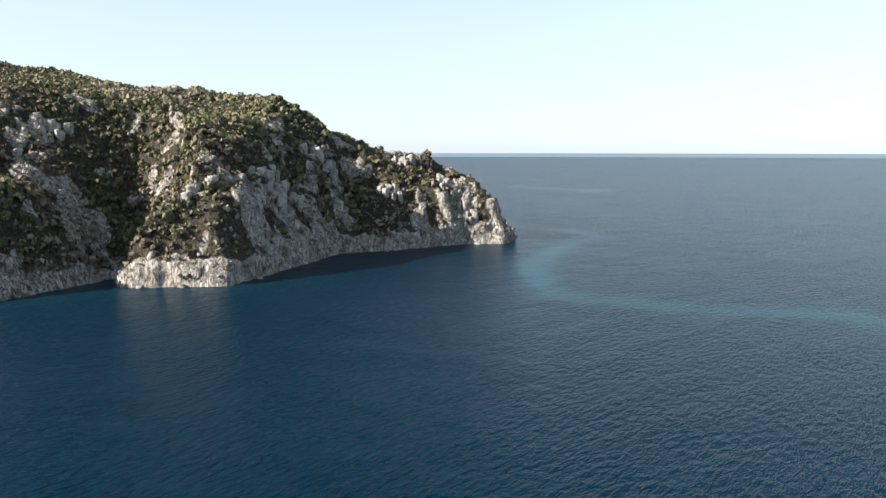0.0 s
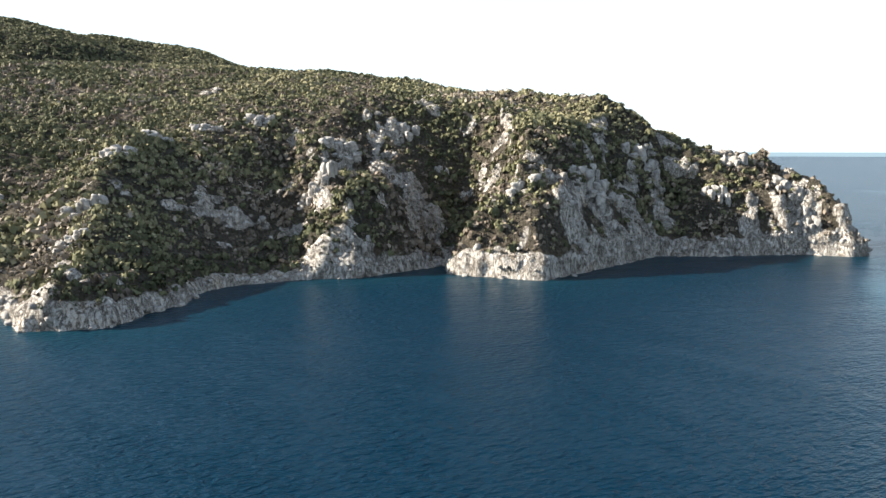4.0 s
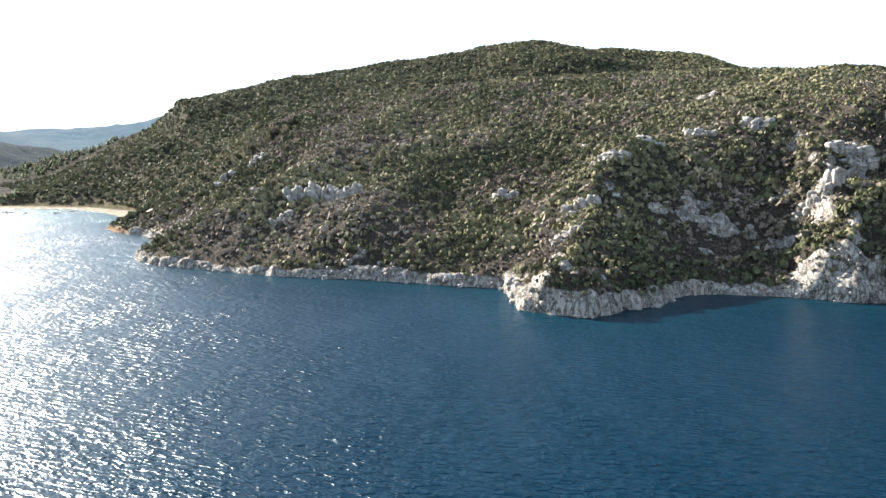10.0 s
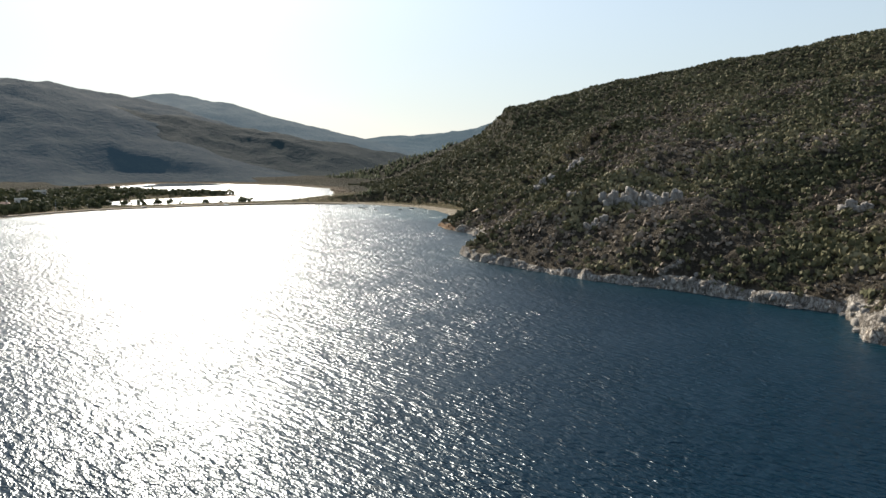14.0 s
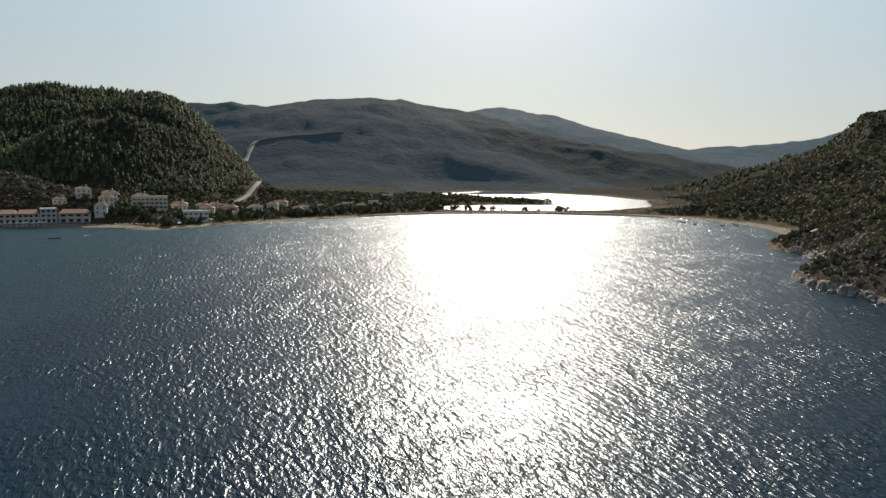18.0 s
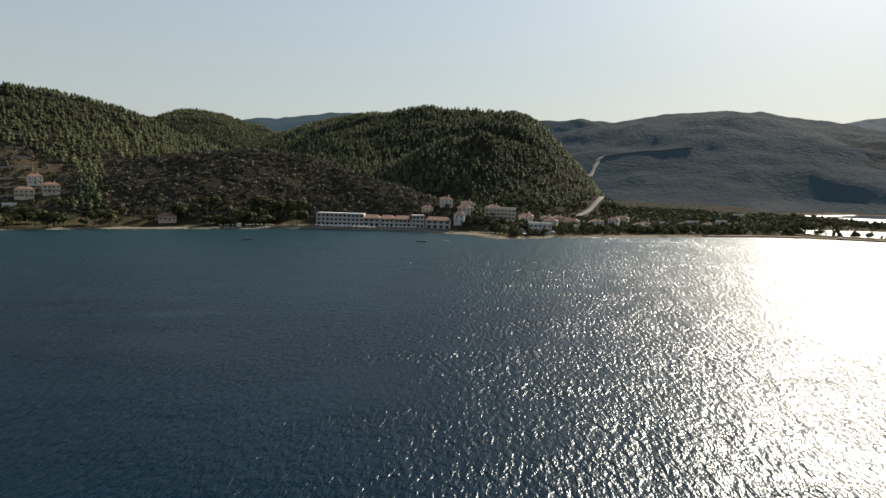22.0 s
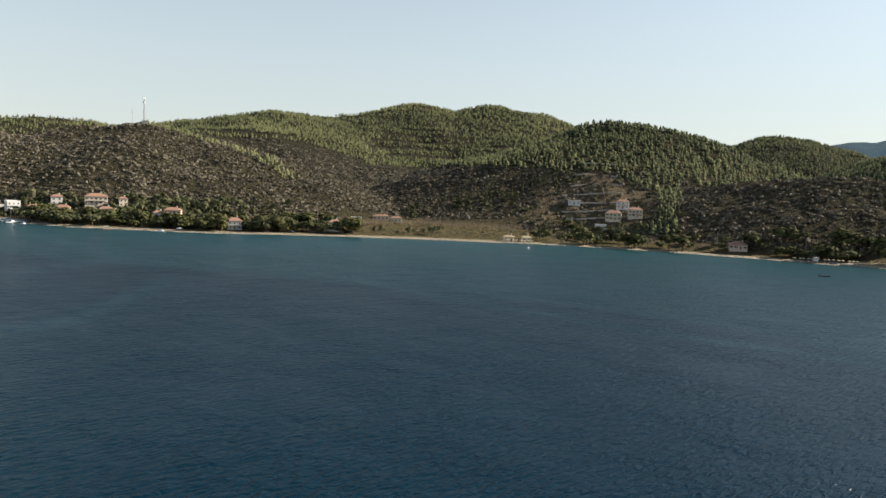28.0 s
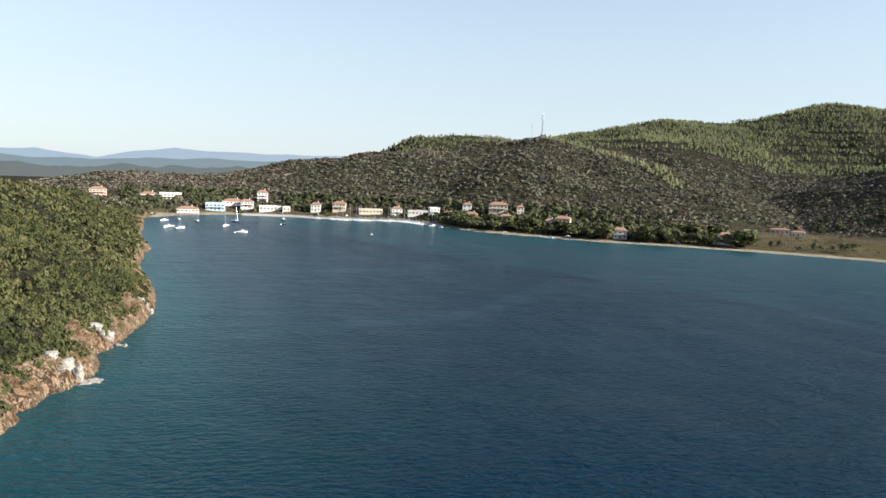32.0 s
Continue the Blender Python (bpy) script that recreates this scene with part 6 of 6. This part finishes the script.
def sunbed():
    b = tagged(new("sun_lounger"), "white sun lounger on the beach", "sun lounger", group="loungers on the beach")
    part("frame", Shape().box(0, 0, .25, .65, 1.9, .08), BOAT_WHITE, b)
    part("backrest", Shape().add([(-.32, .5, .33), (.32, .5, .33), (.32, 1.05, .75), (-.32, 1.05, .75), (-.32, .5, .27), (.32, .5, .27), (.32, 1.08, .70), (-.32, 1.08, .70)],
                                 [(0, 1, 2, 3), (7, 6, 5, 4), (0, 4, 5, 1), (1, 5, 6, 2), (2, 6, 7, 3), (3, 7, 4, 0)]), CANVAS, b)
    for sx in (-.28, .28):
        for sy in (-.8, .7):
            part("leg", Shape().box(sx, sy, 0, .06, .06, .26), BOAT_WHITE, b)
    return b


_u1 = sunshade("cream canvas beach umbrella in front of the hotel", CANVAS)
_u2 = sunshade("straw beach umbrella on the sand", THATCH)
_sb = sunbed()


def beach_row(x0, y0, x1, y1, n, back, proto, used, beds=True):
    for k in range(n):
        u = (k + .5) / n
        x, y = x0 + (x1 - x0) * u, y0 + (y1 - y0) * u
        d = math.hypot(x, y)
        x, y = x * (1 + back / d), y * (1 + back / d)
        x, y = x + rng.normal() * .4, y + rng.normal() * .4
        m = pose(x, y, ground_z(x, y) - .03, 0, 0, facing(x, y))
        if not used[0]:
            proto.matrix_basis, used[0] = m, True
        else:
            copy_thing(proto, m)
        if beds:
            bx, by = x * (1 - 1.4 / d), y * (1 - 1.4 / d)
            bm = pose(bx, by, ground_z(bx, by), 0, 0, facing(bx, by, rng.normal() * 8))
            if not bed_used[0]:
                _sb.matrix_basis, bed_used[0] = bm, True
            else:
                copy_thing(_sb, bm)


bed_used, c_used, t_used = [False], [False], [False]
beach_row(-258, -456, -290, -431, 16, 5, _u1, c_used)
beach_row(-262, -453, -294, -428, 14, 1.5, _u1, c_used)
beach_row(-296, -427, -318, -410, 9, 4, _u1, c_used)
beach_row(-194, -476, -232, -466, 14, 5, _u2, t_used)
beach_row(-336, -372, -345, -346, 10, 7, _u2, t_used, False)
beach_row(-4, -507, -26, -506, 8, 5, _u2, t_used)
_k = tagged(new("lifeguard_hut"), "small white hut on posts at the beach", "hut")
part("cabin", Shape().box(0, 0, 1.2, 2.2, 2.2, 2.1), WHITE, _k)
part("roof", Shape().hip(2.2, 2.2, 3.3, .6, .4, .1), GREY_ROOF, _k)
for _sx in (-.9, .9):
    for _sy in (-.9, .9):
        part("post", Shape().box(_sx, _sy, -.4, .16, .16, 1.7), TIMBER, _k)
_k.matrix_basis = pose(-208, -474, ground_z(-208, -474), 0, 0, 10)


def pontoon(x, y, heading, label):
    p = tagged(new("pontoon"), label, "pontoon", group="pontoons off the beach")
    part("deck", Shape().box(0, 0, .25, 4, 6, .3), TIMBER, p)
    for sx in (-1.6, 1.6):
        part("float", Shape().tube(sx, -2.9, .1, sx, 2.9, .1, .35, .35, 8), BOAT_WHITE, p)
    part("shelter", Shape().box(0, .5, 2.3, 3, 3, .12).box(-1.3, -.8, .5, .1, .1, 1.8).box(1.3, -.8, .5, .1, .1, 1.8).box(-1.3, 1.8, .5, .1, .1, 1.8).box(1.3, 1.8, .5, .1, .1, 1.8), BOAT_WHITE, p)
    p.matrix_basis = pose(x, y, 0, 0, 0, heading)


pontoon(268, -459, 30, "white floating platform with a shelter moored at the beach")
_wd = tagged(new("terrace_deck"), "boat-shaped wooden deck on the beach below a house", "deck")
part("platform", hull_shape(16, 5, 1.6), TIMBER, _wd)
part("railing", Shape().box(-2.3, -1, 1.6, .1, 12, .9).box(2.3, -1, 1.6, .1, 12, .9).box(0, -7, 1.6, 4.6, .1, .9), WHITE, _wd)
_wd.matrix_basis = pose(122, -512, ground_z(122, -512) + .2, 0, 0, 75)


# ---------------------------------------------------------------- cars
def make_car(paint, label):
    c = tagged(new("car"), label, "car", group="parked cars")
    part("body", Shape().box(0, 0, .35, 1.75, 4.2, .55).box(0, -.2, .9, 1.55, 2.3, .55, .8), paint, c)
    part("glass", Shape().box(0, -.2, .95, 1.6, 2.1, .35, .88), GLASS_DARK, c)
    for sx in (-.8, .8):
        for sy in (-1.3, 1.3):
            part("wheel", Shape().tube(sx - .1, sy, .33, sx + .1, sy, .33, .33, .33, 10), BOAT_DARK, c)
    return c


_cw = make_car(BOAT_WHITE, "white car parked by the shore")
_cd = make_car(BOAT_DARK, "dark car parked by the shore")
for _k2, (_x, _y, _a) in enumerate(((-640, -165, 20), (-606, -225, 30), (470, -462, 40), (478, -458, 42), (446, -474, 30), (420, -489, 25), (-404, -352, 10), (-520, -306, 60), (225, -478, 80), (150, -498, 85), (500, -446, 36))):
    _src = (_cw, _cd)[_k2 % 2]
    _m = pose(_x, _y, ground_z(_x, _y) + .25, 0, 0, _a)
    if _k2 < 2:
        _src.matrix_basis = _m
    else:
        copy_thing(_src, _m)

# ---------------------------------------------------------------- trees that can be counted
def crown_mesh(name, seed, leaves, size, wide, high, base, lobes, mat):
    """A crown of leaf clusters gathered in several uneven lobes."""
    g = np.random.default_rng(seed)
    V, F, T, b = [], [], [], 0
    for k in range(lobes):
        a = 6.2832 * k / lobes + g.normal() * .4
        r = wide * g.uniform(.25, .55) * (0 if k == 0 else 1)
        c = np.array([math.cos(a) * r, math.sin(a) * r, base + high * g.uniform(.3, .75)])
        v, f, s = tuft(seed * 10 + k, leaves, 1.0, size)
        v = v * np.array([1, 1, 1]) * wide * g.uniform(.42, .62) + c
        v[:, 2] = c[2] + (v[:, 2] - c[2]) * high / wide * .9
        V.append(v), F.append(f + b), T.append(s + .45 + g.normal() * .08)
        b += len(v)
    me = mesh_from(name, np.concatenate(V), np.concatenate(F), mat)
    value_points(me, "tint", np.clip(np.concatenate(T), 0, 1))
    return me


def make_tree(kind, seed, high, wide, mat, label, category):
    g = np.random.default_rng(seed)
    top = tagged(new(kind), label, category, group="trees round the bay")
    part("trunk", Shape().tube(0, 0, -.4, g.normal() * .15, g.normal() * .15, high * .55, high * .035, high * .018, 7), BARK, top)
    for k in range(3):
        a = k * 2.1 + g.normal() * .3
        part("limb", Shape().tube(0, 0, high * .3, math.cos(a) * wide * .35, math.sin(a) * wide * .35, high * .65, high * .018, high * .008, 5), BARK, top)
    top_m = crown_mesh("crown", seed, 16, .40, wide, high * .62, high * .22, 7, mat)
    part("crown", top_m, None, top)
    return top


def make_poplar(seed, high):
    top = tagged(new("poplar_tree"), "tall narrow poplar beside the field", "poplar tree", group="poplars by the field")
    part("trunk", Shape().tube(0, 0, -.4, 0, 0, high * .5, .28, .14, 6), BARK, top)
    g = np.random.default_rng(seed)
    V, F, T, b = [], [], [], 0
    for k in range(7):
        v, f, s = tuft(seed + k, 12, 1.0, .45)
        u = k / 6
        v = v * np.array([1.4, 1.4, 2.0]) * (1 - .65 * abs(u - .35)) + np.array([g.normal() * .2, g.normal() * .2, high * (.14 + .8 * u)])
        V.append(v), F.append(f + b), T.append(s + .4)
        b += len(v)
    me = mesh_from("crown", np.concatenate(V), np.concatenate(F), GARDEN)
    value_points(me, "tint", np.clip(np.concatenate(T), 0, 1))
    part("crown", me, None, top)
    return top


TREES = [make_tree("broadleaf_tree", 500 + k, h, w, GARDEN if k % 2 else POINT_LEAVES, l, "tree") for k, (h, w, l) in enumerate((
    (7, 6, "rounded dark green tree behind the beach"), (9, 7, "tall spreading green tree among the houses"), (5.5, 5.5, "low olive tree with a broad grey-green crown"),
    (8, 5.5, "upright green tree at the edge of the village"), (11, 8, "large dark green tree above the roofs")))]
_tree_used = [False] * len(TREES)
_no_tree = [(h[0], h[1], max(h[2], h[3]) * .62 + 1.5) for h in HOUSES] + [(-280, -452, 22), (-302, -436, 14), (-322, -421, 14), (-338, -408, 12)]


_planted, _more = [], []


def plant(x, y, k=None, size=1.0):
    for hx, hy, r in _no_tree:
        if (hx - x) ** 2 + (hy - y) ** 2 < r * r:
            return
    k = int(rng.integers(0, len(TREES))) if k is None else k
    if len(_planted) >= 290:
        _more.append((x, y, size * float(rng.uniform(.75, 1.2))))
        return
    _planted.append(k)
    m = pose(x, y, ground_z(x, y), 0, 0, float(rng.uniform(0, 360))) @ Matrix.Scale(size * float(rng.uniform(.75, 1.2)), 4)
    if not _tree_used[k]:
        TREES[k].matrix_basis, _tree_used[k] = m, True
    else:
        t = copy_thing(TREES[k], m)
        t.matrix_basis = m


def wood_belt(n, line, back0, back1, size=1.0):
    """Trees strewn behind the shore along a line of places."""
    pts = np.array(line, float)
    for _ in range(n):
        u = rng.uniform(0, len(pts) - 1.001)
        i = int(u)
        x, y = pts[i] + (pts[i + 1] - pts[i]) * (u - i)
        d = math.hypot(x, y)
        b = rng.uniform(back0, back1)
        plant(x * (1 + b / d), y * (1 + b / d), None, size)


wood_belt(150, [(155, -482), (206, -467), (296, -460), (335, -470)], 14, 44)
wood_belt(60, [(100, -495), (155, -482)], 16, 60)
wood_belt(74, [(-20, -508), (-132, -496), (-207, -470), (-250, -455)], 14, 44)
wood_belt(18, [(-40, -509), (-132, -496)], 40, 110, .8)
wood_belt(8, [(30, -506), (90, -497)], 18, 50, .8)
wood_belt(120, [(-345, -336), (-376, -333), (-415, -322), (-507, -287), (-540, -272)], 12, 60)
wood_belt(14, [(-268, -468), (-296, -446), (-330, -420)], 22, 40, .8)
wood_belt(18, [(-330, -390), (-338, -372)], 26, 70)
wood_belt(56, [(345, -478), (402, -491), (439, -459), (488, -434), (528, -408)], 24, 75, .8)
wood_belt(46, [(-14, -655), (20, -662), (60, -655), (84, -640)], 4, 48, .95)
wood_belt(18, [(528, -408), (540, -368), (527, -323)], 14, 70, .8)


wood_belt(60, [(360, -490), (402, -496), (439, -466), (488, -440), (530, -410)], 14, 60, .8)
wood_belt(36, [(360, -484), (402, -490), (439, -458), (488, -434), (530, -404)], 8, 16, .6)
_xs, _ys, _ss = (np.array(q) for q in zip(*_more))
strew("shore_trees", [tuft(940 + k, 34, 1.0, .30) for k in range(6)], _xs, _ys, np.maximum(lay(_xs, _ys)[0], 0) + 2.2 * _ss, _ss * 2.7, _ss * rng.uniform(3.0, 5.2, len(_xs)),
      np.clip(.42 + rng.normal(scale=.16, size=len(_xs)), 0, 1), GARDEN, "olive-green trees in a dense belt behind the shore", "trees")


def village_wood():
    """The mass of trees and gardens behind the village, and on the terraces, too thick to count."""
    x, y = ring_scatter(36000, 99, 240, 480, 900)
    z, sd, cliff = lay(x, y)
    b = np.degrees(np.arctan2(-x, y)) % 360
    keep = (sd > 24) & (z > .8) & (z < 18) & ((b > 113) & (b < 139) | (b > 197) & (b < 240)) | (b < 113) & (sd > 40) & (z < 14) & (rng.uniform(size=x.size) < .55)
    keep |= (terraces(x, y, z) > .4) & (rng.uniform(size=x.size) < .5)
    keep &= along(x, y, ROAD_LINE)[0] > 6
    keep &= fbm(x, y, 50, 3, 33) + rng.normal(scale=.25, size=x.size) > -.12
    for hx, hy, r in _no_tree:
        keep &= (x - hx) ** 2 + (y - hy) ** 2 > (r + 1) ** 2
    x, y, z = x[keep], y[keep], z[keep]
    s = rng.uniform(1.8, 4.4, x.size) * np.where(terraces(x, y, z) > .4, .6, 1)
    kinds = [tuft(900 + k, 18, .95, .38) for k in range(6)]
    strew("village_wood", kinds, x, y, z + s * .35, s, s * rng.uniform(.9, 1.4, x.size), np.clip(.42 + rng.normal(scale=.16, size=x.size), 0, 1), GARDEN,
          "dark green garden trees and hedges behind the village", "trees")


village_wood()


def terrace_bushes():
    """Olive bushes and rank growth between the terrace walls."""
    cx, cy = polar(172.8, 660)
    x, y = cx + rng.uniform(-80, 80, 2600), cy + rng.uniform(-120, 120, 2600)
    z = lay(x, y)[0]
    keep = (terraces(x, y, z) > .3) & (fbm(x, y, 22, 3, 35) + rng.normal(scale=.3, size=x.size) > -.1)
    for hx, hy, r in _no_tree:
        keep &= (x - hx) ** 2 + (y - hy) ** 2 > r ** 2
    x, y, z = x[keep], y[keep], z[keep]
    s = rng.uniform(1.0, 2.8, x.size)
    strew("terrace_bushes", SMALL_TUFTS, x, y, z, s, s * rng.uniform(.8, 1.4, x.size), np.clip(.5 + rng.normal(scale=.22, size=x.size), 0, 1), SCRUB, "olive bushes on the cleared terraces", "bushes")


terrace_bushes()
_p0 = make_poplar(700, 15)
_pl = [(28, -690), (34, -694), (40, -690), (47, -696), (55, -700), (22, -700), (14, -697), (-22, -700), (-27, -706), (-31, -699), (-35, -708), (-39, -702), (-44, -710), (9, -690), (62, -694), (-12, -704), (80, -655), (84, -650)]
for _i, (_x, _y) in enumerate(_pl):
    _m = pose(_x, _y, ground_z(_x, _y), 0, 0, 40 * _i) @ Matrix.Scale(.75 + .4 * ((_i * 7) % 5) / 5, 4)
    if _i == 0:
        _p0.matrix_basis = _m
    else:
        copy_thing(_p0, _m).matrix_basis = _m


def reeds():
    """Low dry growth over the fields and the lagoon's edge."""
    x, y = ring_scatter(16000, 94, 200, 520, 980)
    z, sd, cliff = lay(x, y)
    keep = (sd > 20) & (z < 9) & (z > .6) & (fbm(x, y, 40, 3, 88) + rng.normal(scale=.2, size=x.size) > -.05)
    x, y, z = x[keep], y[keep], z[keep]
    s = rng.uniform(.5, 1.6, x.size)
    strew("field_bushes", SMALL_TUFTS, x, y, z - .1, s, s * .8, np.clip(.5 + rng.normal(scale=.2, size=x.size), 0, 1), SCRUB, "low dry bushes scattered over the fields", "bushes")


reeds()
